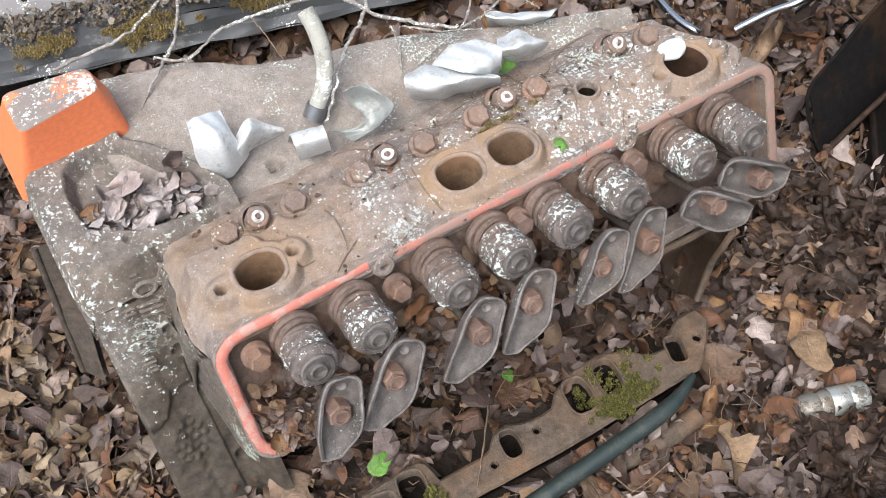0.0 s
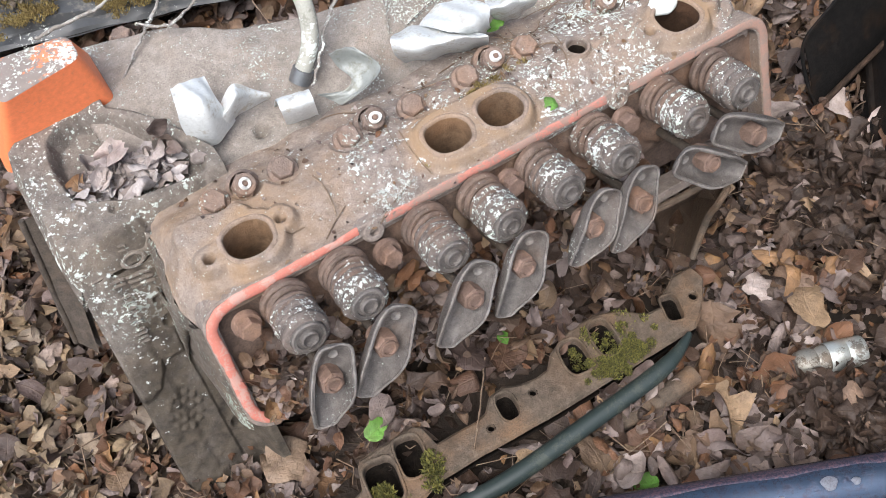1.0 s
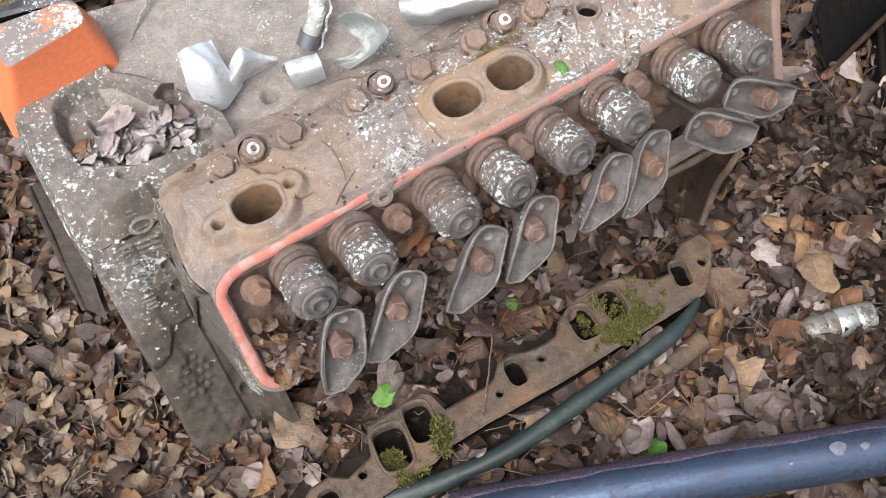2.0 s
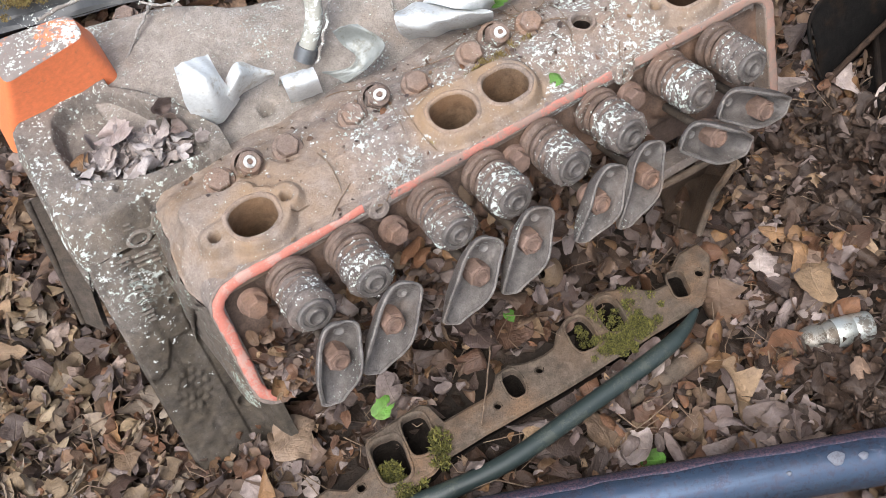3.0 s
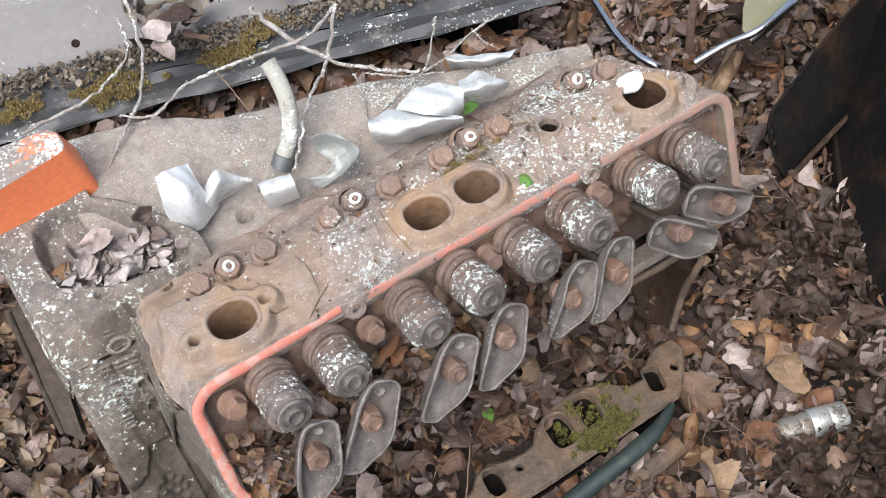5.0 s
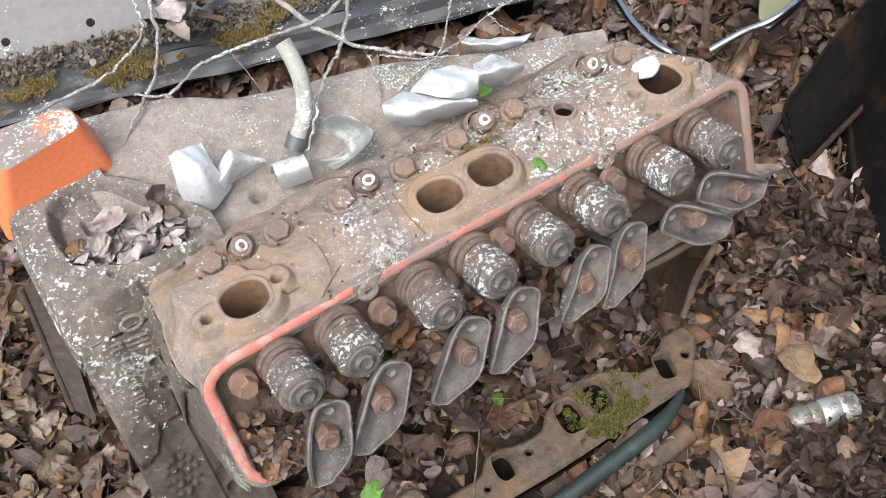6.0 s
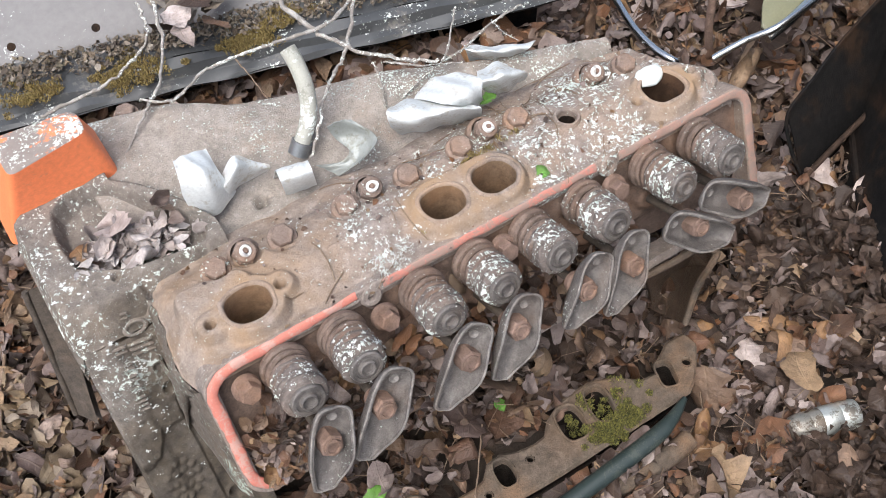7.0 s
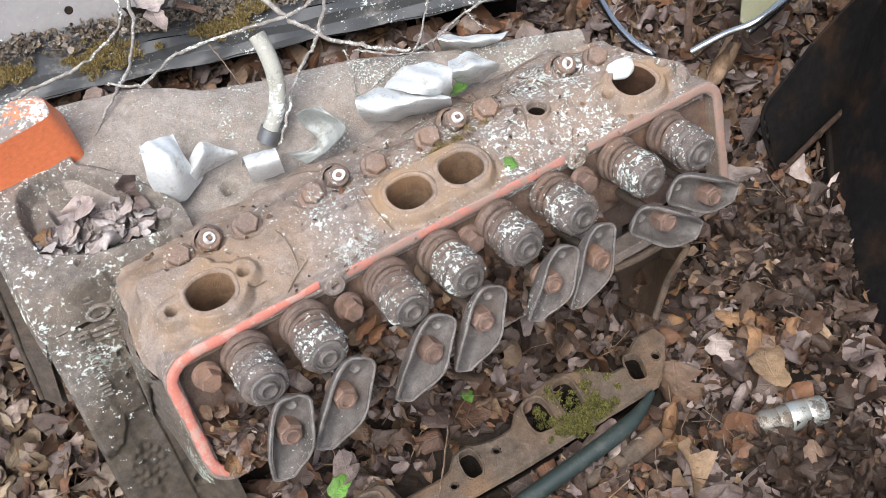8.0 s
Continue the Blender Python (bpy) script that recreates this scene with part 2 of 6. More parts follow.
def leaf_mat(name, *stops, vary=True, gloss=0.55):
    m, nt, bsdf = start(name)
    geo = nt.nodes.new("ShaderNodeNewGeometry")
    info = nt.nodes.new("ShaderNodeObjectInfo")
    rnd = geo.outputs["Random Per Island"] if vary else info.outputs["Random"]
    n = nd(nt, "ShaderNodeValToRGB", None, Fac=rnd)
    els = n.color_ramp.elements
    while len(els) < len(stops):
        els.new(0.5)
    for k, (el, c) in enumerate(zip(els, stops)):
        el.position, el.color = k / max(1, len(stops) - 1), (*c, 1)
    n.color_ramp.interpolation = "LINEAR"
    pos = geo.outputs["Position"]
    uv = nd(nt, "ShaderNodeUVMap", {"uv_map": "leaf"}).outputs[0]
    xyz = nd(nt, "ShaderNodeSeparateXYZ", None, i0=uv)
    mid = calc(nt, "ABSOLUTE", calc(nt, "SUBTRACT", xyz.outputs[1], 0.5))
    rib = ramp(nt, mid, (0.0, 1.0), (0.035, 0.0))
    wave = calc(nt, "SINE", calc(nt, "MULTIPLY", calc(nt, "SUBTRACT", xyz.outputs[0], calc(nt, "MULTIPLY", mid, 0.55)), 62.0))
    vein = ramp(nt, wave, (0.86, 0.0), (0.99, 1.0))
    blot = noise_of(nt, pos, 90.0, 6.0, 0.65)
    spots = noise_of(nt, pos, 420.0, 4.0, 0.7)
    col = blend(nt, ramp(nt, blot, (0.42, 0.0), (0.72, 0.45)), n.outputs[0], (0.06, 0.036, 0.023))
    col = blend(nt, ramp(nt, spots, (0.56, 0.0), (0.7, 0.4)), col, (0.06, 0.04, 0.028))
    vv = calc(nt, "MAXIMUM", rib, calc(nt, "MULTIPLY", vein, 0.6))
    col = blend(nt, calc(nt, "MULTIPLY", vv, 0.11), col, (0.36, 0.27, 0.18))
    col = blend(nt, ramp(nt, noise_of(nt, pos, 34.0, 4.0, 0.6), (0.36, 0.45), (0.56, 0.0)), col, (0.045, 0.029, 0.021))
    nt.links.new(col, bsdf.inputs["Base Color"])
    bsdf.inputs["Roughness"].default_value = gloss
    bsdf.inputs["Specular IOR Level"].default_value = 0.35
    h = calc(nt, "ADD", calc(nt, "MULTIPLY", vv, -0.22), calc(nt, "MULTIPLY", blot, 0.5))
    relief(nt, bsdf, calc(nt, "ADD", h, calc(nt, "MULTIPLY", noise_of(nt, pos, 130.0, 4.0, 0.6), 1.6)), 0.8, 0.0022)
    return m


BROWNS = ((0.025, 0.016, 0.012), (0.253, 0.165, 0.112), (0.071, 0.040, 0.026), (0.363, 0.275, 0.226), (0.038, 0.024, 0.018), (0.237, 0.108, 0.050), (0.071, 0.049, 0.043), (0.330, 0.264, 0.240), (0.034, 0.022, 0.017), (0.297, 0.163, 0.073), (0.095, 0.057, 0.044), (0.396, 0.270, 0.160), (0.048, 0.030, 0.024), (0.182, 0.132, 0.119), (0.473, 0.391, 0.352), (0.071, 0.044, 0.034), (0.182, 0.088, 0.048), (0.030, 0.020, 0.016), (0.275, 0.211, 0.187), (0.132, 0.088, 0.073))
LITTER = leaf_mat("dry_leaf_litter", *BROWNS)
# leaf browns darkened to hold the shade of gaps and of the wreck
SHADE_LITTER = leaf_mat("shade_dark_litter", (0.020, 0.014, 0.011), (0.060, 0.038, 0.027), (0.030, 0.019, 0.014), (0.090, 0.058, 0.042), (0.024, 0.016, 0.012), (0.050, 0.030, 0.020))
TAN_LITTER = leaf_mat("tan_leaf_shreds", (0.30, 0.215, 0.125), (0.10, 0.066, 0.042), (0.36, 0.275, 0.175), (0.045, 0.031, 0.022), (0.27, 0.165, 0.085), (0.33, 0.27, 0.205), (0.08, 0.055, 0.038), (0.38, 0.31, 0.23))
SILL_DEBRIS = leaf_mat("grey_sill_debris", (0.20, 0.165, 0.125), (0.075, 0.058, 0.042), (0.30, 0.25, 0.195), (0.12, 0.105, 0.065), (0.24, 0.18, 0.12), (0.05, 0.04, 0.03), (0.36, 0.32, 0.27), (0.15, 0.115, 0.08))
DRY_LEAF = leaf_mat("dry_brown_leaf", *BROWNS, vary=False)
PALE_LEAF = leaf_mat("bleached_grey_leaf", (0.50, 0.43, 0.40), (0.38, 0.300, 0.262), (0.57, 0.51, 0.48), vary=False)
PALE_PILE = leaf_mat("bleached_leaf_pile", (0.52, 0.47, 0.45), (0.30, 0.24, 0.21), (0.60, 0.56, 0.54), (0.42, 0.35, 0.31), (0.55, 0.50, 0.48))
TAN_LEAF = leaf_mat("dry_tan_leaf", (0.30, 0.20, 0.115), (0.24, 0.165, 0.12), (0.35, 0.25, 0.16), vary=False)
GREEN_LEAF = leaf_mat("fresh_green_leaf", (0.12, 0.30, 0.045), (0.15, 0.34, 0.06), vary=False, gloss=0.4)


def soil_mat():
    m, nt, bsdf = start("dark_forest_soil")
    pos = place_of(nt)
    a, b = noise_of(nt, pos, 30.0, 8.0, 0.7), noise_of(nt, pos, 260.0, 6.0, 0.7)
    col = blend(nt, ramp(nt, a, (0.35, 0.0), (0.65, 1.0)), (0.02, 0.014, 0.01), (0.06, 0.04, 0.027))
    col = blend(nt, ramp(nt, b, (0.4, 0.0), (0.7, 0.7)), col, (0.03, 0.022, 0.016))
    nt.links.new(col, bsdf.inputs["Base Color"])
    bsdf.inputs["Roughness"].default_value = 0.95
    relief(nt, bsdf, calc(nt, "ADD", a, b), 0.8, 0.006)
    return m


SOIL = soil_mat()


# ---- mesh helpers ----
def mesh_of(name, verts, faces, material, smooth=True):
    me = bpy.data.meshes.new(name)
    me.from_pydata([tuple(v) for v in verts], [], faces)
    me.materials.append(material)
    if smooth:
        me.polygons.foreach_set("use_smooth", [True] * len(me.polygons))
    me.update()
    return me


def put(name, mesh, parent=None, m=None, label="", category="", group="", kind=""):
    ob = new(name, mesh)
    if m is not None:
        ob.matrix_world = m
    if parent is not None:
        ob.parent = parent
    return tagged(ob, label, category, group, kind)


def base(name, at, label, category, group="", kind=""):
    ob = new(name)
    ob.location = at
    ob.empty_display_size = 0.02
    bpy.context.view_layer.update()
    return tagged(ob, label, category, group, kind)


def part(name, mesh, parent, m=None, label=""):
    """A mesh under a thing; m is its place in the world."""
    ob = new(name, mesh)
    ob.parent = parent
    bpy.context.view_layer.update()
    ob.matrix_parent_inverse = parent.matrix_world.inverted()
    ob.matrix_basis = m if m is not None else Matrix()
    bpy.context.view_layer.update()
    return tagged(ob, label)


class Build:
    """Gathers vertices and faces of one mesh."""

    def __init__(self):
        self.v, self.f = [], []

    def add(self, verts, faces):
        k = len(self.v)
        self.v += [tuple(p) for p in verts]
        self.f += [tuple(i + k for i in f) for f in faces]
        return self

    def grid(self, pts, nu, nv, wrap_u=False, wrap_v=False, flip=False):
        """pts: nu rows of nv points."""
        fs = []
        for i in range(nu if wrap_u else nu - 1):
            for j in range(nv if wrap_v else nv - 1):
                i2, j2 = (i + 1) % nu, (j + 1) % nv
                q = (i * nv + j, i2 * nv + j, i2 * nv + j2, i * nv + j2)
                fs.append(q[::-1] if flip else q)
        return self.add(pts, fs)

    def lathe(self, profile, n=28, m=None):
        """profile: (radius, height) pairs round +z."""
        pts = []
        for r, h in profile:
            for k in range(n):
                w = 2 * math.pi * k / n
                p = Vector((r * math.cos(w), r * math.sin(w), h))
                pts.append(m @ p if m else p)
        return self.grid(pts, len(profile), n, wrap_v=True, flip=True)

    def tube(self, path, radii, n=10, cap=True):
        path = [Vector(p) for p in path]
        pts, side = [], None
        for i, p in enumerate(path):
            way = (path[min(i + 1, len(path) - 1)] - path[max(i - 1, 0)]).normalized()
            if side is None:
                side = way.orthogonal().normalized()
            side = (side - way * side.dot(way)).normalized()
            up = way.cross(side)
            r = radii[i] if isinstance(radii, (list, tuple)) else radii
            for k in range(n):
                w = 2 * math.pi * k / n
                pts.append(p + (side * math.cos(w) + up * math.sin(w)) * r)
        k0 = len(self.v)
        self.grid(pts, len(path), n, wrap_v=True)
        if cap:
            self.f.append(tuple(k0 + k for k in range(n))[::-1])
            self.f.append(tuple(k0 + (len(path) - 1) * n + k for k in range(n)))
        return self

    def prism(self, outline, z0, z1, m=None, bevel=0.0):
        """A flat outline (counter-clockwise) between two heights, its upper edge eased."""
        c = Vector((sum(p[0] for p in outline) / len(outline), sum(p[1] for p in outline) / len(outline)))
        rings = [(z0, 0.0), (z1 - bevel, 0.0), (z1, bevel)] if bevel else [(z0, 0.0), (z1, 0.0)]
        pts = []
        for z, inset in rings:
            for x, y in outline:
                d = Vector((x, y)) - c
                d *= 1 - inset / max(d.length, 1e-6)
                p = Vector((c.x + d.x, c.y + d.y, z))
                pts.append(m @ p if m else p)
        n, k0 = len(outline), len(self.v)
        self.grid(pts, len(rings), n, wrap_v=True, flip=True)
        self.f.append(tuple(k0 + k for k in range(n))[::-1])
        self.f.append(tuple(k0 + (len(rings) - 1) * n + k for k in range(n)))
        return self

    def mesh(self, name, material, smooth=True, angle=40):
        me = mesh_of(name, self.v, self.f, material, smooth)
        if smooth and angle:
            me.set_sharp_from_angle(angle=radians(angle))
        return me


def sm(a, b, x):
    t = np.clip((x - a) / (b - a), 0, 1)
    return t * t * (3 - 2 * t)


def bumpy(x, y, scale, seed=0.0):
    """A cheap smooth unevenness in -1..1."""
    x, y = x * scale, y * scale
    return (np.sin(1.7 * x + 0.6 * y + seed) + np.sin(-1.1 * x + 2.3 * y + 1.9 * seed) + np.sin(3.1 * x + 2.9 * y + 0.4 * seed) * 0.6 + np.sin(4.7 * y - 3.9 * x + seed) * 0.5) / 3.1


def capsule(x, y, ax, ay, bx, by):
    """Distance from the segment a-b."""
    dx, dy = bx - ax, by - ay
    t = np.clip(((x - ax) * dx + (y - ay) * dy) / max(dx * dx + dy * dy, 1e-12), 0, 1)
    return np.hypot(x - ax - t * dx, y - ay - t * dy)


def sheet(X, Y, Z, thick):
    """A solid sheet from a height field; thick goes straight down."""
    b = Build()
    nu, nv = X.shape
    top = np.stack([X, Y, Z], -1).reshape(-1, 3)
    b.grid(top.tolist(), nu, nv)
    low = np.stack([X, Y, Z - thick], -1).reshape(-1, 3)
    b.grid(low.tolist(), nu, nv, flip=True)
    n = nu * nv
    ring = [i * nv for i in range(nu)] + [(nu - 1) * nv + j for j in range(1, nv)] + [i * nv + nv - 1 for i in range(nu - 2, -1, -1)] + [j for j in range(nv - 2, 0, -1)]
    for a, c in zip(ring, ring[1:] + ring[:1]):
        b.f.append((a, a + n, c + n, c)[::-1])
    return b


def smooth_path(pts, n=8):
    pts = [Vector(p) for p in pts]
    out = []
    for i in range(len(pts) - 1):
        p0, p1, p2, p3 = pts[max(i - 1, 0)], pts[i], pts[i + 1], pts[min(i + 2, len(pts) - 1)]
        for k in range(n):
            t = k / n
            out.append(0.5 * (2 * p1 + (p2 - p0) * t + (2 * p0 - 5 * p1 + 4 * p2 - p3) * t * t + (3 * p1 - p0 - 3 * p2 + p3) * t**3))
    return out + [pts[-1]]


def hexagon(r, turn=0.0):
    return [(r * math.cos(turn + k * math.pi / 3), r * math.sin(turn + k * math.pi / 3)) for k in range(6)]


# ---- ground ----
def ground_z(x, y):
    z = -0.305 + 0.012 * bumpy(x, y, 9.0) + 0.007 * bumpy(x, y, 27.0, 2.0)
    z = z + 0.022 * np.exp(-(((y + 0.07) / 0.06) ** 2)) * sm(-0.06, 0.02, x) * (1 - sm(0.38, 0.5, x))
    return z - 0.05 * sm(0.25, 0.6, y)


def spread(lo, hi, mid0, mid1, n_mid, n_out):
    core = np.linspace(mid0, mid1, n_mid)
    k = np.linspace(0, 1, n_out + 1)[1:]
    return np.concatenate([(mid0 + (lo - mid0) * k**3)[::-1], core, mid1 + (hi - mid1) * k**3])


gx, gy = np.meshgrid(spread(-60, 60, -1.0, 1.8, 150, 14), spread(-60, 60, -1.2, 1.6, 150, 14), indexing="ij")
gb = Build().grid(np.stack([gx, gy, ground_z(gx, gy)], -1).reshape(-1, 3).tolist(), *gx.shape)
put("ground", gb.mesh("ground", SOIL, True, 0), kind="structure", label="dark forest soil under dry leaf litter", category="ground")

# ---- leaves ----
def leaf_shape(rng, nu=10, nv=7, crinkle=1.0):
    """Points of one dry leaf, about 1 long, and its flat coordinates: crumpled, rolled, bowed and torn."""
    u, v = np.meshgrid(np.linspace(0, 1, nu), np.linspace(-1, 1, nv), indexing="ij")
    wide = rng.uniform(0.22, 0.46)
    belly, tip_ = rng.uniform(0.55, 1.0), rng.uniform(0.45, 1.0)
    w = wide * np.sin(np.pi * np.clip(u, 0.006, 0.992) ** belly) ** tip_
    # each side has its own broken outline
    for side_ in (-1, 1):
        q = 1 + 0.10 * np.sin(u * rng.uniform(8, 18) + rng.uniform(0, 6)) + rng.normal(0, 0.07, (nu, 1))
        if rng.random() < 0.5:
            q = q * (1 - rng.uniform(0.25, 0.8) * np.exp(-(((u - rng.uniform(0.1, 0.95)) / rng.uniform(0.06, 0.2)) ** 2)))
        w = np.where(v * side_ > 0, w * q, w)
    lo, hi = (rng.uniform(0.0, 0.35), 1.0) if rng.random() < 0.3 else (0.0, 1.0)
    x, y = lo + u * (hi - lo) - 0.5 + 0.06 * np.abs(v) * rng.uniform(-1, 1), v * w
    z = rng.uniform(0.004, 0.014) * crinkle * np.sin((u - 0.5 * np.abs(v)) * rng.uniform(20, 34)) * np.abs(v) ** 0.5
    z = z + rng.uniform(0.02, 0.07) * crinkle * np.sin(u * rng.uniform(4, 9) + v * rng.uniform(0.5, 2.5) + rng.uniform(0, 6)) * np.abs(v)
    # sharp random folds and small dents
    for _ in range(4):
        t = rng.uniform(0, 6.28)
        q = x * math.cos(t) + y * math.sin(t) - rng.uniform(-0.3, 0.3)
        z = z + crinkle * rng.normal(0, 0.34) * np.maximum(q, 0)
    for _ in range(5):
        z = z + crinkle * rng.normal(0, 0.035) * np.exp(-(((x - rng.uniform(-0.4, 0.4)) ** 2 + (y - rng.uniform(-0.25, 0.25)) ** 2) / rng.uniform(0.004, 0.02)))
    z = z + rng.uniform(-0.05, 0.4) * crinkle * np.abs(y)
    # rolled across, more at one end than at the other
    kc = crinkle * (rng.choice([-1, 1]) * rng.gamma(1.5, 1.6) + rng.normal(0, 2.6) * (u - 0.5))
    kc = np.where(np.abs(kc) < 0.08, 0.08, np.clip(kc, -7.0, 7.0))
    z = (1 - np.cos(kc * y)) / kc + z
    y = np.sin(kc * y) / kc
    kb = crinkle * rng.normal(0, 1.6)
    kb = 0.08 if abs(kb) < 0.08 else float(np.clip(kb, -3.6, 3.6))
    z = z * np.cos(kb * x) + (1 - np.cos(kb * x)) / kb
    x = np.sin(kb * x) / kb
    y = y + rng.normal(0, 0.3) * x * x
    uv = np.stack([u, v * 0.5 + 0.5], -1).reshape(-1, 2)
    return np.stack([x, y, z], -1).reshape(-1, 3), uv


def leaf_faces(nu=10, nv=7):
    return np.array([(i * nv + j, (i + 1) * nv + j, (i + 1) * nv + j + 1, i * nv + j + 1) for i in range(nu - 1) for j in range(nv - 1)])


def turn_matrix(yaw, tip, roll):
    return np.array((Matrix.Rotation(yaw, 3, "Z") @ Matrix.Rotation(tip, 3, "Y") @ Matrix.Rotation(roll, 3, "X")))


def set_uv(me, uv):
    layer = me.uv_layers.new(name="leaf")
    loops = np.empty(len(me.loops), dtype=np.int32)
    me.loops.foreach_get("vertex_index", loops)
    layer.data.foreach_set("uv", uv[loops].astype(np.float32).ravel())


def litter(name, spots, material, label, seed, crinkle=1.0, nu=10, nv=7):
    """Many leaves in one mesh; spots: x, y, z, length, tilt."""
    rng = np.random.default_rng(seed)
    shapes = [leaf_shape(rng, nu, nv, crinkle) for _ in range(220)]
    faces0, V, F, U = leaf_faces(nu, nv), [], [], []
    for k, (x, y, z, size, tilt) in enumerate(spots):
        s, uv = shapes[rng.integers(len(shapes))]
        r = turn_matrix(rng.uniform(0, 6.283), rng.normal(0, tilt), rng.normal(0, tilt) + (math.pi if rng.random() < 0.45 else 0))
        s = s - (0, 0, s[:, 2].mean())
        V.append((s * size) @ r.T + (x, y, z))
        F.append(faces0 + k * len(s))
        U.append(uv)
    V, F, U = np.concatenate(V), np.concatenate(F), np.concatenate(U)
    me = bpy.data.meshes.new(name)
    me.from_pydata(V.tolist(), [], F.tolist())
    me.materials.append(material)
    me.polygons.foreach_set("use_smooth", [True] * len(me.polygons))
    set_uv(me, U)
    return put(name, me, kind="stuff", label=label, category="leaves")


def in_engine(x, y):
    return (-0.13 < x < 0.40 and -0.06 < y < np.interp(x, [-0.13, 0.0, 0.1, 0.26, 0.4], [0.21, 0.19, 0.15, 0.09, 0.05])) or (-0.11 < x < 0.355 and -0.198 < y < -0.138)


rng = np.random.default_rng(5)


def strewn(count, low, high, median, spread_, tilt):
    out = []
    while len(out) < count:
        x, y = rng.uniform(-0.45, 1.05), rng.uniform(-0.5, 0.62)
        if not in_engine(x, y):
            size = float(np.clip(rng.lognormal(math.log(median), spread_), 0.010, 0.066))
            out.append((x, y, float(ground_z(x, y)) + float(rng.uniform(low, high)), size, tilt))
    return out


# bottom layer coloured dark so the gaps between leaves read as shaded
litter("leaf_litter", strewn(4200, 0.0, 0.010, 0.034, 0.3, 0.16), SHADE_LITTER, "dark leaves under the dry ones, gap shade in their colour", 6)
litter("leaf_litter", strewn(4700, 0.008, 0.022, 0.026, 0.42, 0.45) + strewn(5600, 0.018, 0.038, 0.0235, 0.45, 0.62), LITTER, "brown and grey dry fallen leaves covering the ground", 7, 1.35)
far = []
while len(far) < 17000:
    w_, d_ = rng.uniform(0, 6.283), 0.50 + 4.7 * rng.random() ** 1.6
    x, y = 0.4 + d_ * math.cos(w_), 0.12 + d_ * math.sin(w_)
    if -0.43 < x < 1.03 and -0.48 < y < 0.60:
        continue
    far.append((x, y, float(ground_z(x, y)) + float(rng.uniform(0.004, 0.03)), float(rng.uniform(0.03, 0.05) * (0.7 + 0.55 * d_)), 0.3))
litter("leaf_litter", far, LITTER, "dry brown leaves further off on the ground", 8, 1.0, 5, 4)
heap, g0, g1 = [], Vector((-0.040, 0.386, -0.170)), Vector((0.438, 0.192, -0.170))
while len(heap) < 1500:
    t = rng.random()
    p = g0 + (g1 - g0) * t + Vector((rng.normal(0, 0.01), rng.normal(0, 0.035), 0))
    heap.append((p.x, p.y, -0.165 - 0.14 * rng.random() ** 1.4, float(rng.uniform(0.02, 0.05)), 0.5))
litter("leaf_litter", heap, LITTER, "dry leaves heaped between engine block and car sill", 9)
# two patches of darkened leaves paint the shadow next to the wreck
shaded_spots = []
while len(shaded_spots) < 720:
    x, y = (rng.normal(0.570, 0.055), rng.normal(-0.160, 0.045)) if len(shaded_spots) < 400 else (rng.normal(0.385, 0.030), rng.normal(-0.335, 0.030))
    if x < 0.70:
        shaded_spots.append((x, y, float(ground_z(x, y)) + float(rng.uniform(0.020, 0.040)), float(rng.uniform(0.012, 0.036)), 0.6))
litter("leaf_litter", shaded_spots, SHADE_LITTER, "near-black leaves beside the wreck, its shade in their colour", 13, 1.3)
crumbs = []
while len(crumbs) < 12000:
    x, y = rng.uniform(-0.45, 1.0), rng.uniform(-0.5, 0.6)
    if not in_engine(x, y):
        crumbs.append((x, y, float(ground_z(x, y)) + float(rng.uniform(0.012, 0.034)), float(rng.uniform(0.005, 0.016)), 0.5))
litter("leaf_crumbs", crumbs, LITTER, "broken crumbs of dry leaf over the litter", 10, 1.0, 4, 3)
tan = []
while len(tan) < 3000:
    x, y = rng.uniform(-0.5, 0.0), rng.uniform(-0.5, 0.25)
    if not in_engine(x, y) and x < -0.08 - 0.25 * rng.random():
        tan.append((x, y, float(ground_z(x, y)) + float(rng.uniform(0.012, 0.036)), float(rng.uniform(0.012, 0.034)), 0.6))
litter("leaf_litter", tan, TAN_LITTER, "torn tan and straw-brown dry leaf shreds", 12)


def needles(name, count, seed):
    r = np.random.default_rng(seed)
    b = Build()
    for _ in range(count):
        x, y = r.uniform(-0.45, 1.1), r.uniform(-0.6, 0.75)
        if in_engine(x, y):
            continue
        z = float(ground_z(x, y)) + r.uniform(0.018, 0.034)
        L, w, bow = r.uniform(0.015, 0.06), r.uniform(0, 6.28), r.normal(0, 0.006)
        way, off = Vector((math.cos(w), math.sin(w), r.normal(0, 0.25))), Vector((-math.sin(w), math.cos(w), 0.4)) * bow
        c = Vector((x, y, z))
        b.tube([c - way * L / 2, c + off, c + way * L / 2], float(r.uniform(0.0003, 0.0008)), 4, False)
    return put(name, b.mesh(name, STALK, True, 0), kind="stuff", label="thin dry stalks and twigs scattered over leaves", category="debris")


needles("leaf_stalks", 2600, 31)


def leaf_thing(at, size, yaw, tip=0.0, roll=0.0, material=None, label="dry brown curled leaf lying in the litter", seed=1, crinkle=1.0, parent=None):
    r = np.random.default_rng(seed)
    pts, uv = leaf_shape(r, 14, 9, crinkle)
    me = mesh_of("leaf", pts * size, [tuple(int(i) for i in f) for f in leaf_faces(14, 9)], material or DRY_LEAF)
    set_uv(me, uv)
    m = Matrix.Translation(at) @ Matrix.Rotation(radians(yaw), 4, "Z") @ Matrix.Rotation(radians(tip), 4, "Y") @ Matrix.Rotation(radians(roll), 4, "X")
    ob = put("fallen_leaf", me, m=m, label=label, category="leaf", group="fallen leaves")
    return ob


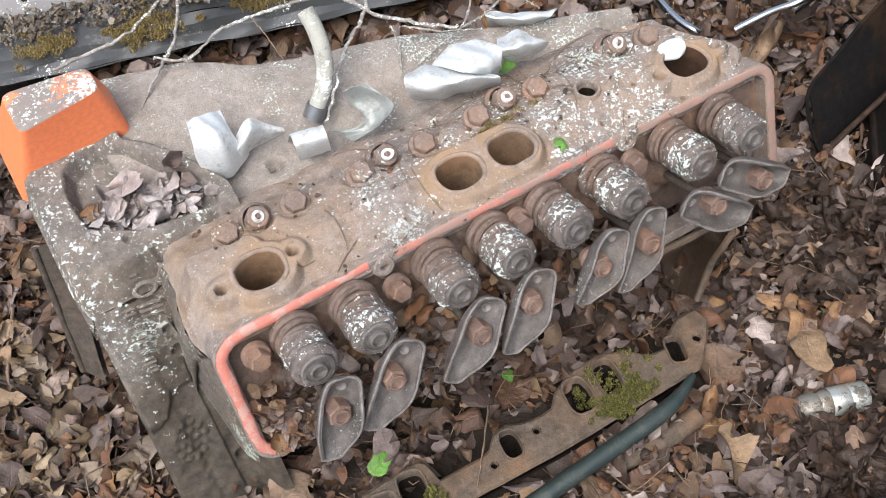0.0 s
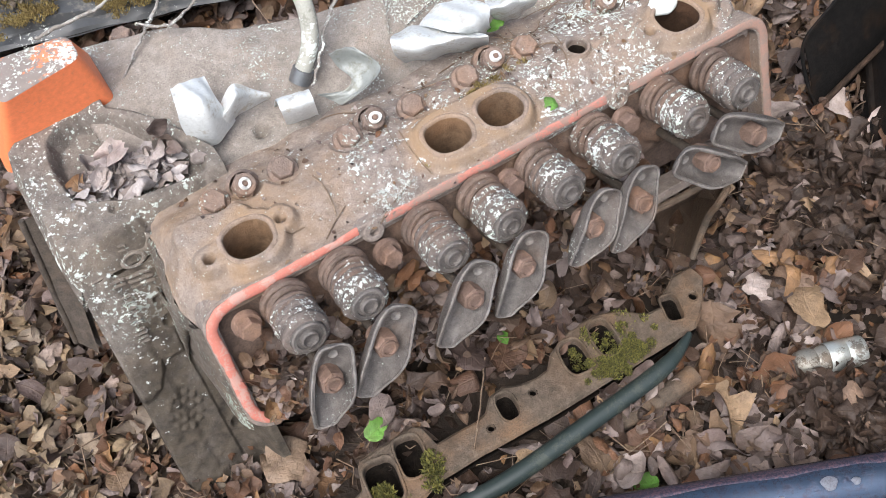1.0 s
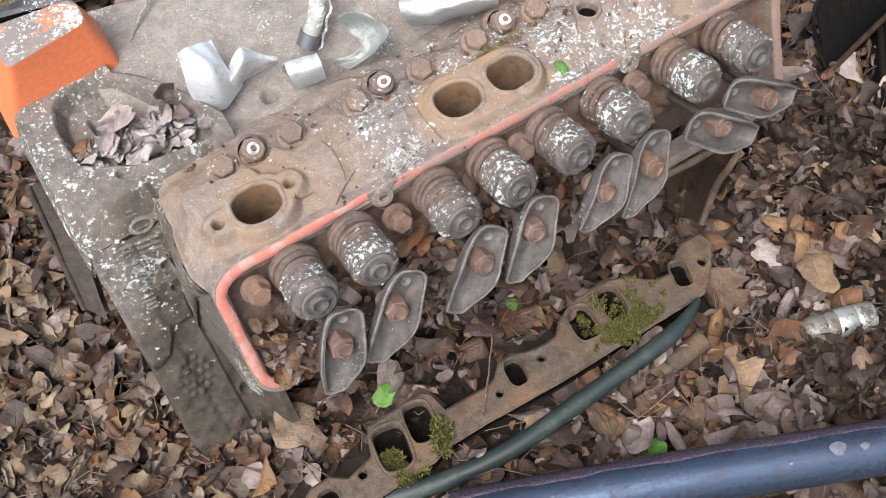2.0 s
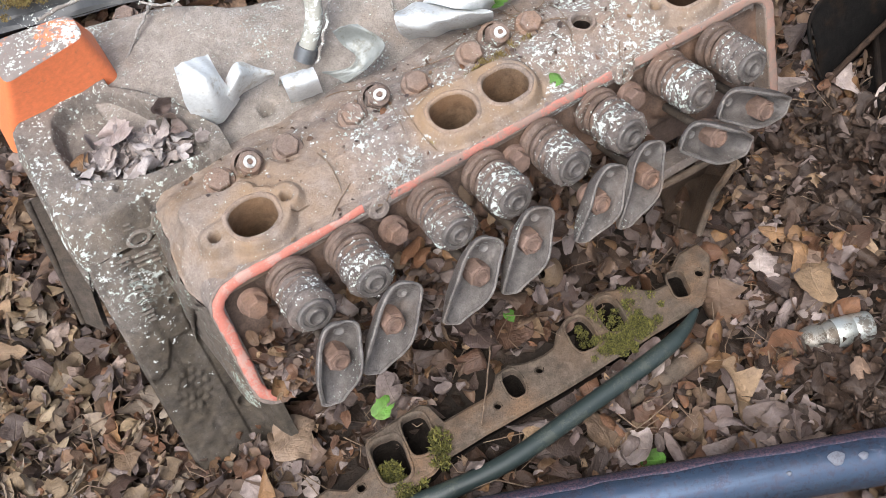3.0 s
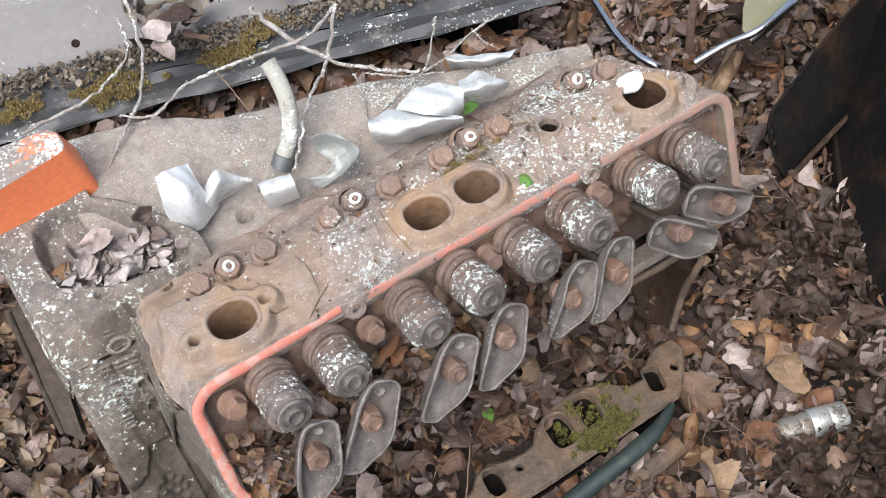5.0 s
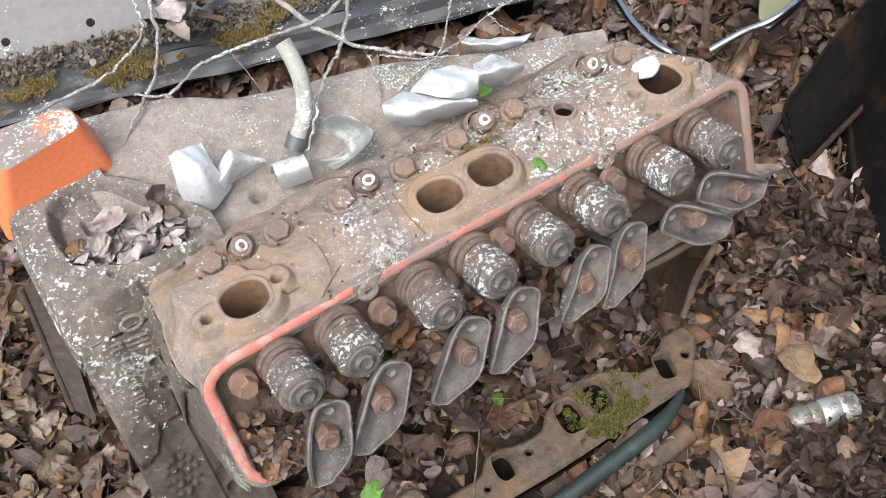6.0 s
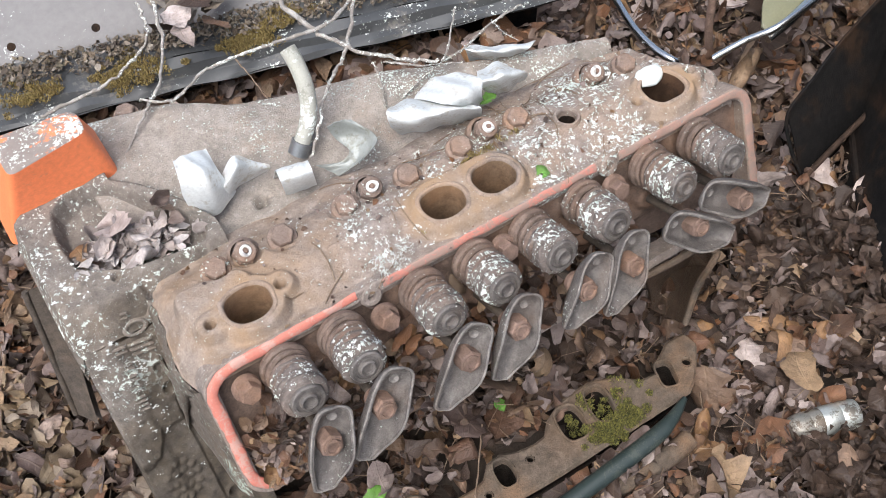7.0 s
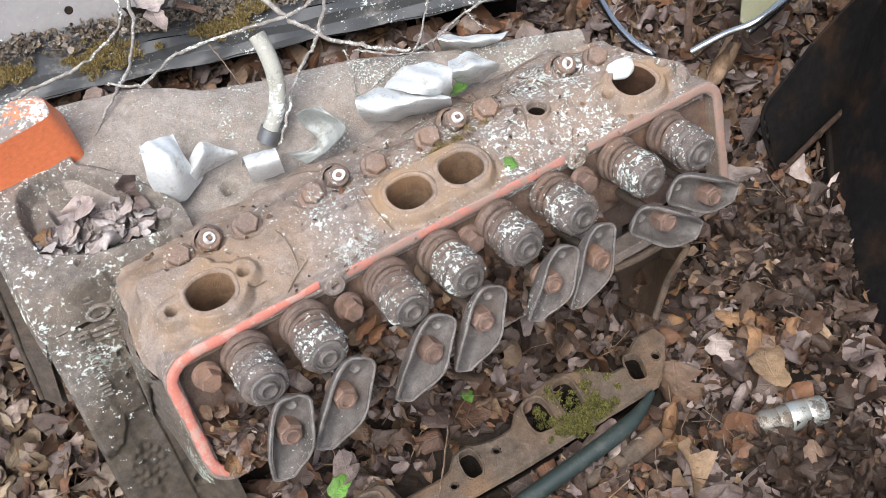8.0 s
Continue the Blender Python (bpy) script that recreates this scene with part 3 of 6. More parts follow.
# ---- cylinder head ----
# The rail plane: x along the head, y up the plane, z out of it.
RAIL = Matrix(((1, 0, 0, 0), (0, 0.375, -0.926, -0.088), (0, 0.926, 0.375, -0.009), (0, 0, 0, 1)))
# The cover rail lies a little deeper, parallel to it.
RIM = Matrix(((1, 0, 0, 0), (0, 0.375, -0.926, -0.0769), (0, 0.926, 0.375, -0.0135), (0, 0, 0, 1)))
PORTS = ((-0.020, -0.044), (0.150, -0.045), (0.197, -0.046), (0.369, -0.046))
PLUGS = (0.0, 0.112, 0.2235, 0.335)
HEAD_BOLTS = ((-0.0255, 0.005), (0.0315, 0.004), (0.0875, 0.002), (0.1445, 0.001), (0.2530, 0.002), (0.196, 0.002), (0.3655, 0.000))
SPRINGS = (-0.019, 0.029, 0.100, 0.150, 0.203, 0.256, 0.324, 0.374)


def head_height(x, y):
    z = np.interp(y, [-0.0765, -0.0748, -0.066, -0.050, -0.030, 0.0, 0.022, 0.055], [-0.0135, -0.0096, -0.0124, -0.0090, -0.0042, -0.0105, -0.021, -0.040])
    z = z + (0.0012 * bumpy(x, y, 60.0) + 0.0005 * bumpy(x, y, 210.0, 3.0)) * (0.2 + 0.8 * sm(-0.0765, -0.066, y))
    # port flanges
    flange = np.minimum.reduce([
        capsule(x, y, -0.020, -0.044, -0.016, -0.044) - 0.0240, capsule(x, y, -0.051, -0.044, 0.008, -0.040) - 0.0105,
        capsule(x, y, 0.150, -0.0445, 0.197, -0.0455) - 0.0250,
        capsule(x, y, 0.369, -0.046, 0.371, -0.046) - 0.0250, capsule(x, y, 0.340, -0.046, 0.400, -0.043) - 0.0115,
        capsule(x, y, -0.055, -0.016, -0.02, -0.02) - 0.012])
    up = 1 - sm(-0.0015, 0.0045, flange)
    plate = -0.0005 - 0.004 * sm(-0.02, 0.02, y)
    z = z + (np.maximum(plate, z) - z) * up
    # bolt bosses and plug recesses
    for bx, by in HEAD_BOLTS:
        d = np.hypot(x - bx, y - by)
        z = z + (-0.0140 - 0.25 * (y - by) - z) * (1 - sm(0.0125, 0.0170, d))
    for px in PLUGS:
        d = np.hypot(x - px, y - 0.006)
        z = z + (-0.0150 - z) * (1 - sm(0.010, 0.014, d))
    # low lands between the plugs
    z = z - 0.006 * np.exp(-(((y - 0.03) / 0.012) ** 2)) * (0.5 + 0.5 * np.cos(2 * np.pi * (x - 0.056) / 0.112))
    # threaded boss and small holes
    d = np.hypot(x - 0.284, y + 0.026)
    z = np.maximum(z, -0.014 + 0 * x) * (1 - sm(0.014, 0.019, d)) + z * sm(0.014, 0.019, d)
    for hx, hy, r, deep in ((0.284, -0.026, 0.0090, 0.05), (-0.051, -0.044, 0.0042, 0.018), (0.008, -0.041, 0.0042, 0.018), (0.341, -0.047, 0.0042, 0.012), (0.401, -0.043, 0.0042, 0.018), (0.418, -0.044, 0.0036, 0.018), (0.306, 0.013, 0.005, 0.008), (0.408, -0.018, 0.004, 0.012)):
        z = z - deep * (1 - sm(r - 0.0008, r + 0.0008, np.hypot(x - hx, y - hy)))
    # exhaust ports, rounded squares
    for px, py in PORTS:
        q = (np.abs((x - px) / 0.0182) ** 2.6 + np.abs((y - py) / 0.0162) ** 2.6) ** (1 / 2.6)
        z = z - 0.12 * (1 - sm(1.03, 1.10, q))
    # scallops along the rail, beside the cover lugs
    for lx in (0.063, 0.286):
        z = z - 0.004 * np.exp(-(((x - lx) / 0.014) ** 2)) * (1 - sm(-0.086, -0.074, y))
    # worn ends
    # the near end falls away in a smooth hollow towards the block's flange
    z = z - 0.020 * (1 - sm(-0.090, -0.058, x)) * (1 - 0.6 * sm(-0.03, 0.02, y)) * (1 - up)
    edge = np.minimum(x + 0.088, 0.428 - x)
    return z - 0.006 * (1 - sm(0.0, 0.008, edge)) ** 2


head = base("cylinder_head", (0.18, -0.05, -0.12), "rusty cast-iron cylinder head crusted with white lichen, bolted to block", "engine part")
hx, hy = np.meshgrid(np.linspace(-0.088, 0.428, 420), np.linspace(-0.0765, 0.052, 120), indexing="ij")
hz = head_height(hx, hy)
# the back edge and ends are cast uneven
hy2 = hy + 0.004 * bumpy(hx, 0 * hx, 45.0) * sm(0.03, 0.052, hy)
right_end = np.interp(hy, [-0.0885, -0.080, -0.076, -0.070, -0.064, -0.059, -0.050, -0.044, -0.029, -0.012, 0.001, 0.022, 0.028, 0.034, 0.039, 0.052], [0.429, 0.429, 0.424, 0.409, 0.413, 0.423, 0.428, 0.424, 0.404, 0.395, 0.391, 0.395, 0.393, 0.380, 0.362, 0.352])
x_from = np.interp(hy, [-0.030, -0.018], [0.393, 0.355])
hx2 = np.where(hx > x_from, x_from + (hx - x_from) * (right_end - x_from) / (0.428 - x_from), hx) + 0.002 * sm(0.40, 0.428, hx) * bumpy(0 * hy, hy, 90.0, 1.0) + (1 - sm(-0.088, -0.06, hx)) * (np.interp(hy, [-0.0765, -0.069, -0.053, -0.033, -0.006, 0.05], [0.008, 0.008, 0.0025, 0.004, 0.009, 0.011]) - 0.0012 * bumpy(0 * hy, hy, 120.0, 4.0))
cast_me = sheet(hx2, hy2, hz, 0.012).mesh("casting", IRON_HEAD, True, 0)
bare = np.zeros_like(hx)
for px, py in PORTS:
    bare = np.maximum(bare, 1 - sm(0.024, 0.040, np.hypot(hx - px, hy - py)))
bare = np.maximum(bare, 0.62 * (1 - sm(0.03, 0.09, hx)))
cast_me.attributes.new("bare", "FLOAT", "POINT").data.foreach_set("value", np.tile(bare.ravel(), 2).astype(np.float32))
part("casting", cast_me, head)


def mouth(cx, cy, z0, rx, ry, rows, k=0, turn=0.0, power=2.5, n=44):
    """Rings of a rounded opening; rows: size, height, shift."""
    c0, s0 = math.cos(radians(turn)), math.sin(radians(turn))
    pts = []
    for q, z, dy in rows:
        for i in range(n):
            w = 2 * math.pi * i / n
            c, s_ = math.cos(w), math.sin(w)
            e = q * (abs(c) ** power + abs(s_) ** power) ** (-1 / power) * (1 + 0.012 * math.sin(3 * w + k) + 0.008 * math.sin(8 * w + 2 * k))
            u, v = rx * e * c, ry * e * s_ + dy
            pts.append((cx + u * c0 - v * s0, cy + u * s0 + v * c0, z0 + z + 0.0003 * math.sin(5 * w + k)))
    return Build().grid(pts, len(rows), n, wrap_v=True, flip=True)


# port mouths: a rounded lip and a rusted throat down to the closed floor
for k, (px, py) in enumerate(PORTS):
    lip = [(1.26, -0.0030, 0), (1.20, -0.0007, 0), (1.13, 0.0003, 0), (1.04, 0.0006, 0), (0.99, -0.0004, 0), (0.965, -0.0022, 0)]
    throat = [(0.965, -0.0022, 0.0), (0.95, -0.008, 0.0), (0.945, -0.016, 0.0), (0.93, -0.026, 0.001), (0.91, -0.045, 0.002), (0.88, -0.068, 0.003), (0.80, -0.090, 0.004), (0.5, -0.100, 0.005), (0.01, -0.104, 0.005)]
    b, b2 = mouth(px, py, 0.0, 0.0182, 0.0162, lip, k), mouth(px, py, 0.0, 0.0182, 0.0162, throat, k)
    lip_part = part("port_lip", b.mesh("port_lip", LIP_IRON, True, 0), head, label="worn port mouth")
    part("port_throat", b2.mesh("port_throat", PORT_IRON if k < 3 else DARK_RUST, True, 0), lip_part, label="ochre rusted throat" if k < 3 else "dark rusted throat")


hole_rows = [(1.45, -0.0025, 0), (1.30, 0.0006, 0), (1.12, 0.0008, 0), (1.0, -0.0004, 0), (0.95, -0.003, 0), (1.0, -0.0042, 0), (0.95, -0.0054, 0), (1.0, -0.0066, 0), (0.95, -0.0078, 0), (0.95, -0.030, 0), (0.01, -0.031, 0)]
thread = mouth(0.284, -0.026, -0.0022, 0.0082, 0.0082, hole_rows, 1, 0.0, 2.0, 32)
thread_me = thread.mesh("threaded_hole", IRON_HEAD, True, 40)
# below the thread the hole's shade is painted in
thread_me.materials.append(HOLE_SHADE)
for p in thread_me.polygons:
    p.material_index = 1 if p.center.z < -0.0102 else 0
part("threaded_hole", thread_me, head, label="open threaded hole")


def round_rect(x0, x1, y0, y1, r, n=8):
    out = []
    for cx, cy, a0 in ((x1 - r, y1 - r, 0), (x0 + r, y1 - r, 90), (x0 + r, y0 + r, 180), (x1 - r, y0 + r, 270)):
        out += [(cx + r * math.cos(radians(a0 + 90 * k / n)), cy + r * math.sin(radians(a0 + 90 * k / n))) for k in range(n + 1)]
    return out


def ring_wall(outer, inner, z0, z1, m):
    b, n = Build(), len(outer)
    rows = [[(*p, z0) for p in outer], [(*p, z1 - 0.001) for p in outer], [(p[0] * 0.9 + q[0] * 0.1, p[1] * 0.9 + q[1] * 0.1, z1) for p, q in zip(outer, inner)],
            [(p[0] * 0.1 + q[0] * 0.9, p[1] * 0.1 + q[1] * 0.9, z1) for p, q in zip(outer, inner)], [(*q, z1 - 0.001) for q in inner], [(*q, z0) for q in inner]]
    b.grid([m @ Vector(p) for row in rows for p in row], 6, n, wrap_v=True, flip=True)
    return b


OUT, INN = round_rect(-0.0800, 0.440, -0.126, 0.0045, 0.022), round_rect(-0.0690, 0.4305, -0.1165, -0.0055, 0.014)
part("rail", ring_wall(OUT, INN, -0.020, 0.0, RIM).mesh("rail", IRON_HEAD, True, 35), head)
fx, fy = np.meshgrid(np.linspace(-0.071, 0.432, 160), np.linspace(-0.118, -0.004, 44), indexing="ij")
fz = -0.012 + 0.001 * bumpy(fx, fy, 70.0)
for sx in SPRINGS:
    d = np.hypot(fx - sx, fy + 0.020)
    fz = fz + 0.004 * (1 - sm(0.017, 0.021, d))
    fz = fz + 0.010 * (1 - sm(0.009, 0.014, np.hypot(fx - sx, fy + 0.057)))
fz = fz - 0.020 * sm(-0.075, -0.095, fy)
floor_pts = [RIM @ Vector(p) for p in np.stack([fx, fy, fz], -1).reshape(-1, 3).tolist()]
part("spring_floor", Build().grid(floor_pts, *fx.shape).mesh("spring_floor", IRON_FLOOR, True, 0), head)
# the end wall goes down from the casting's edge and the rail to the block's flange
edge_line = [Vector((float(hx2[0, j]), float(hy2[0, j]), float(hz[0, j]) - 0.001)) for j in range(116, -1, -6)]
edge_line += [RIM @ Vector((-0.0795, y, -0.006)) for y in np.linspace(-0.012, -0.124, 14)]
deeper = Vector((0, 0.926, -0.375))
wall_rows = []
for k, p in enumerate(edge_line):
    t = sm(15, 23, float(k))
    back = (Vector((0, 0.25, -1)).normalized() * (1 - t) + deeper * t).normalized()
    for d, out in ((0.0, 0.0), (0.004, 0.0025), (0.012, 0.0045), (0.030, 0.0065), (0.120 - 0.050 * t, 0.0100), (0.270 - 0.120 * t, 0.0160)):
        wall_rows.append(p + back * d - Vector((out + 0.0012 * math.sin(k * 1.9 + d * 80), 0, 0)))
part("end_wall", Build().grid(wall_rows, len(edge_line), 6).mesh("end_wall", END_IRON, True, 0), head)
lug_at = ((0.063, -0.005), (0.288, -0.005))
for lx, ly in lug_at:
    b = Build().lathe([(0.0, -0.006), (0.0030, -0.006), (0.0033, 0.0000), (0.0040, 0.0006), (0.0075, 0.0004), (0.0095, -0.0016), (0.0102, -0.02)], 24, RIM @ Matrix.Translation((lx, ly, 0.0008)))
    part("cover_lug", b.mesh("cover_lug", IRON_HEAD), head)


def gasket_strip(name, line, width, thick, material, seed=0):
    """A strip along a line in the rail plane, rounded over and chewed along its edges."""
    b, pts, n = Build(), [], len(line)
    for i, (x, y) in enumerate(line):
        a, c = Vector(line[max(i - 1, 0)]), Vector(line[min(i + 1, n - 1)])
        t = (c - a).normalized()
        nrm = Vector((-t.y, t.x))
        g = i * 0.9 + seed
        w0 = width * (0.5 + 0.05 * math.sin(g * 0.31) + 0.03 * math.sin(g * 1.3))
        w1 = width * (0.5 + 0.05 * math.sin(g * 0.43 + 2) + 0.03 * math.sin(g * 1.9))
        h = thick * (0.92 + 0.05 * math.sin(g * 1.3 + 1) + 0.06 * math.sin(g * 0.37))
        if thick > 0.002:
            h, w0, w1 = h * (1 - 0.55 * sm(-0.05, 0.03, x)), w0 * (1 - 0.25 * sm(-0.04, 0.04, x)), w1 * (1 - 0.25 * sm(-0.04, 0.04, x))
        for q, z in ((w0, 0.0001), (w0 * 0.97, h * 0.55), (w0 * 0.72, h * 0.95), (0.0, h), (-w1 * 0.72, h * 0.93), (-w1 * 0.97, h * 0.5), (-w1, 0.0001)):
            pts.append(RIM @ Vector((x + nrm.x * q, y + nrm.y * q, z)))
    b.grid(pts, n, 7, wrap_v=True)
    b.f += [tuple(range(7)), tuple(7 * n - 1 - k for k in range(7))]
    part(name, b.mesh(name, material, True, 60), head, label="flaking orange-red gasket")


def arc(cx, cy, r, a0, a1, n=10):
    return [(cx + r * math.cos(radians(a0 + (a1 - a0) * k / n)), cy + r * math.sin(radians(a0 + (a1 - a0) * k / n))) for k in range(n + 1)]


left_line = [(x, -0.1165) for x in np.linspace(-0.042, -0.056, 8)] + arc(-0.0570, -0.0995, 0.0170, 270, 180, 12) + [(-0.0745, y) for y in np.linspace(-0.096, -0.022, 34)] + arc(-0.0560, -0.0195, 0.0185, 180, 92, 14) + [(x, 0.0002 + 0.0012 * sm(-0.05, 0.03, x) + 0.0012 * sm(0.03, 0.048, x)) for x in np.linspace(-0.05, 0.0515, 46)]
gasket_strip("gasket", left_line, 0.0088, 0.0030, GASKET)
gasket_strip("gasket", [(x, 0.0006) for x in np.linspace(0.0745, 0.276, 90)], 0.0075, 0.0011, GASKET_WORN, 5)
gasket_strip("gasket", [(x, -0.0004) for x in np.linspace(0.299, 0.42, 50)] + arc(0.4190, -0.0165, 0.0160, 88, 0, 10) + [(0.4352, y) for y in np.linspace(-0.022, -0.118, 40)], 0.0080, 0.0010, GASKET_END, 9)


# valve springs: coils below, a crusted cup above, retainer and stem tip
AXIS = Vector((0, -0.957, 0.29)).normalized()


def spring_mesh():
    b, path = Build(), []
    turns, r0 = 3.4, 0.0142
    for k in range(int(turns * 26) + 1):
        w = 2 * math.pi * k / 26
        path.append((r0 * math.cos(w), r0 * math.sin(w), 0.002 + 0.0072 * w / (2 * math.pi)))
    b.tube(path, 0.0027, 8)
    b.lathe([(0.0178, -0.002), (0.0182, 0.002), (0.0168, 0.004), (0.0115, 0.0045)], 30)
    b.lathe([(0.0118, 0.0), (0.0118, 0.034)], 24)
    return b.mesh("spring", COIL_RUST)


def cup_mesh():
    pro = [(0.0138, 0.0150), (0.0156, 0.0152), (0.0163, 0.0166), (0.0162, 0.0184), (0.0154, 0.0194), (0.0153, 0.0206), (0.0162, 0.0218), (0.0166, 0.0245), (0.0166, 0.0262), (0.0158, 0.0272), (0.0157, 0.0280), (0.0165, 0.0290), (0.0167, 0.0315), (0.0158, 0.0330), (0.0157, 0.0338), (0.0164, 0.0346), (0.0164, 0.0392), (0.0155, 0.0412), (0.0142, 0.0420), (0.0122, 0.0424)]
    b, n, pts = Build(), 40, []
    for r, h in pro:
        for k in range(n):
            w = 2 * math.pi * k / n
            q = r + 0.00035 * (math.sin(3 * w + 400 * h) + math.sin(7 * w - 300 * h) + 0.6 * math.sin(13 * w + 900 * h))
            pts.append((q * math.cos(w), q * math.sin(w), h))
    b.grid(pts, len(pro), n, wrap_v=True, flip=True)
    return b.mesh("shield_cup", IRON_SPRING, True, 60)


def retainer_mesh():
    pro = [(0.0124, 0.0415), (0.0122, 0.0445), (0.0112, 0.0455), (0.0092, 0.0452), (0.0088, 0.0438), (0.0066, 0.0440), (0.0062, 0.0466), (0.0052, 0.0474), (0.0046, 0.0470), (0.0040, 0.0455), (0.0032, 0.0450), (0.0, 0.0450)]
    return Build().lathe(pro, 28).mesh("retainer", IRON_ROCKER, True, 35)


spring_me, cup_me, retainer_me = spring_mesh(), cup_mesh(), retainer_mesh()
SPRING_PLACES = []
rng = np.random.default_rng(11)
for sx in SPRINGS:
    tip = Vector((sx, -0.1325, -0.0175))
    lean = AXIS + Vector((rng.uniform(-0.03, 0.03), 0, rng.uniform(-0.02, 0.02)))
    q = lean.to_track_quat("Z", "Y").to_matrix().to_4x4()
    m = Matrix.Translation(tip - lean.normalized() * 0.047) @ q @ Matrix.Rotation(rng.uniform(0, 6.28), 4, "Z") @ Matrix.Diagonal((1.1, 1.1, 1.0, 1))
    SPRING_PLACES.append(m)
    s = part("valve_spring", spring_me, head, m, "lichen-crusted valve spring")
    part("shield_cup", cup_me, s, m)
    part("retainer", retainer_me, s, m)


# rocker arms: pressed-steel troughs on studs
def rocker_mesh():
    """A pressed trough: rounded valve tip, wide waist round the stud, narrow pushrod end, turned-over rim."""
    b, nu, nv = Build(), 40, 17
    us = [-1, -0.985, -0.95, -0.87, -0.7, -0.4, -0.1, 0.15, 0.4, 0.65, 0.85, 0.95, 0.985, 1]
    ws = [0.0030, 0.0066, 0.0092, 0.0114, 0.0128, 0.0138, 0.0145, 0.0144, 0.0132, 0.0108, 0.0088, 0.0078, 0.0066, 0.0040]
    ds = [0.0016, 0.0030, 0.0046, 0.0066, 0.0100, 0.0148, 0.0172, 0.0172, 0.0150, 0.0108, 0.0068, 0.0042, 0.0028, 0.0014]
    outer, inner = [], []
    for i in range(nu):
        u = -math.cos(math.pi * i / (nu - 1))
        half, deep = float(np.interp(u, us, ws)), float(np.interp(u, us, ds))
        lift = 0.0044 * math.exp(-((u - 0.05) / 0.42) ** 2) - 0.0035 * max(0.0, u - 0.5) / 0.5 - 0.0012
        cx = 0.0385 * u
        for j in range(nv):
            w = math.pi * j / (nv - 1)
            cy, cz = math.cos(w), math.sin(w)
            sy = math.copysign(abs(cy) ** 0.62, cy)
            sz = abs(cz) ** 0.6
            side_lift = 0.0012 * math.sin(3.1 * u + (1.4 if cy > 0 else -0.5)) * abs(cy) ** 6
            outer.append(Vector((cx, half * sy * (1.05 - 0.16 * sz), lift + side_lift - deep * sz)))
            inner.append(Vector((cx * 0.955, max(half - 0.0026, 0.0003) * sy * (1.03 - 0.18 * sz), lift + side_lift + 0.0002 - max(deep - 0.0022, 0.0002) * sz)))
    b.grid([tuple(p) for p in outer], nu, nv, flip=True)
    b.grid([tuple(p) for p in inner], nu, nv)
    n = nu * nv
    edge = [i * nv for i in range(nu)] + [(nu - 1) * nv + j for j in range(1, nv)] + [i * nv + nv - 1 for i in range(nu - 2, -1, -1)] + [j for j in range(nv - 2, 0, -1)]
    for a, c in zip(edge, edge[1:] + edge[:1]):
        b.f.append((a, c, c + n, a + n))
    k0 = len(b.f)
    loop = [Vector(b.v[i]) * 0.6 + Vector(b.v[i + n]) * 0.4 for i in edge if i % nv in (0, nv - 1)]
    b.tube(loop + loop[:1], 0.0009, 7, False)
    # a round pushrod seat and the slot's raised lip round the stud
    b.lathe([(0.0036, 0.0006), (0.0034, 0.0016), (0.0022, 0.0010), (0.0, 0.0006)], 14, Matrix.Translation((-0.0270, 0, -0.0078)))
    me = b.mesh("rocker", IRON_ROCKER, True, 50)
    # rim and seat take the paler steel, lit against the shaded trough
    me.materials.append(WORN_LIT_EDGE)
    for p in me.polygons:
        p.material_index = 1 if p.index >= k0 else 0
    return me


def nut_mesh():
    b = Build().lathe([(0.0, -0.010), (0.0085, -0.010), (0.0098, -0.005), (0.0080, 0.0)], 20)
    b.prism(hexagon(0.0096), -0.001, 0.0112, None, 0.0012)
    b.lathe([(0.0066, 0.0112), (0.0064, 0.0132), (0.0048, 0.0135), (0.0042, 0.0118), (0.0, 0.0118)], 20)
    return b.mesh("nut", RUST_BOLT, True, 32)


def stud_mesh():
    return Build().lathe([(0.0038, -0.055), (0.0038, -0.004)], 12).mesh("stud", OIL_IRON)


rocker_me, nut_me, stud_me = rocker_mesh(), nut_mesh(), stud_mesh()
# stud (x, y in the rail plane), then the ends nearest to and furthest from the valve
ROCKERS = (
    ((-0.019, -0.057), (-0.007, -0.030), (-0.036, -0.094), 6),
    ((0.027, -0.053), (0.048, -0.029), (0.000, -0.088), 4),
    ((0.100, -0.055), (0.117, -0.031), (0.069, -0.085), 5),
    ((0.146, -0.053), (0.162, -0.030), (0.121, -0.089), 2),
    ((0.209, -0.053), (0.231, -0.031), (0.190, -0.081), -3),
    ((0.255, -0.056), (0.266, -0.029), (0.229, -0.091), -4),
    ((0.322, -0.055), (0.293, -0.039), (0.354, -0.085), 10),
    ((0.369, -0.055), (0.331, -0.030), (0.395, -0.069), 10),
)
for (sx, sy), (ax, ay), (bx, by), tilt in ROCKERS:
    cx, cy = (ax + bx) / 2, (ay + by) / 2
    ang = math.atan2(by - ay, bx - ax)
    length = math.hypot(bx - ax, by - ay)
    m = RAIL @ Matrix.Translation((cx, cy, 0.0525)) @ Matrix.Rotation(ang, 4, "Z") @ Matrix.Rotation(radians(tilt), 4, "X") @ Matrix.Diagonal((length / 0.073, 1.12, 1.05, 1))
    r = part("rocker_arm", rocker_me, head, m, "grey pressed-steel rocker arm")
    nm = RAIL @ Matrix.Translation((sx, sy, 0.0425)) @ Matrix.Rotation(rng.uniform(0, 1), 4, "Z")
    part("nut", nut_me, r, nm, "rusted hexagon nut")
    part("stud", stud_me, head, nm)


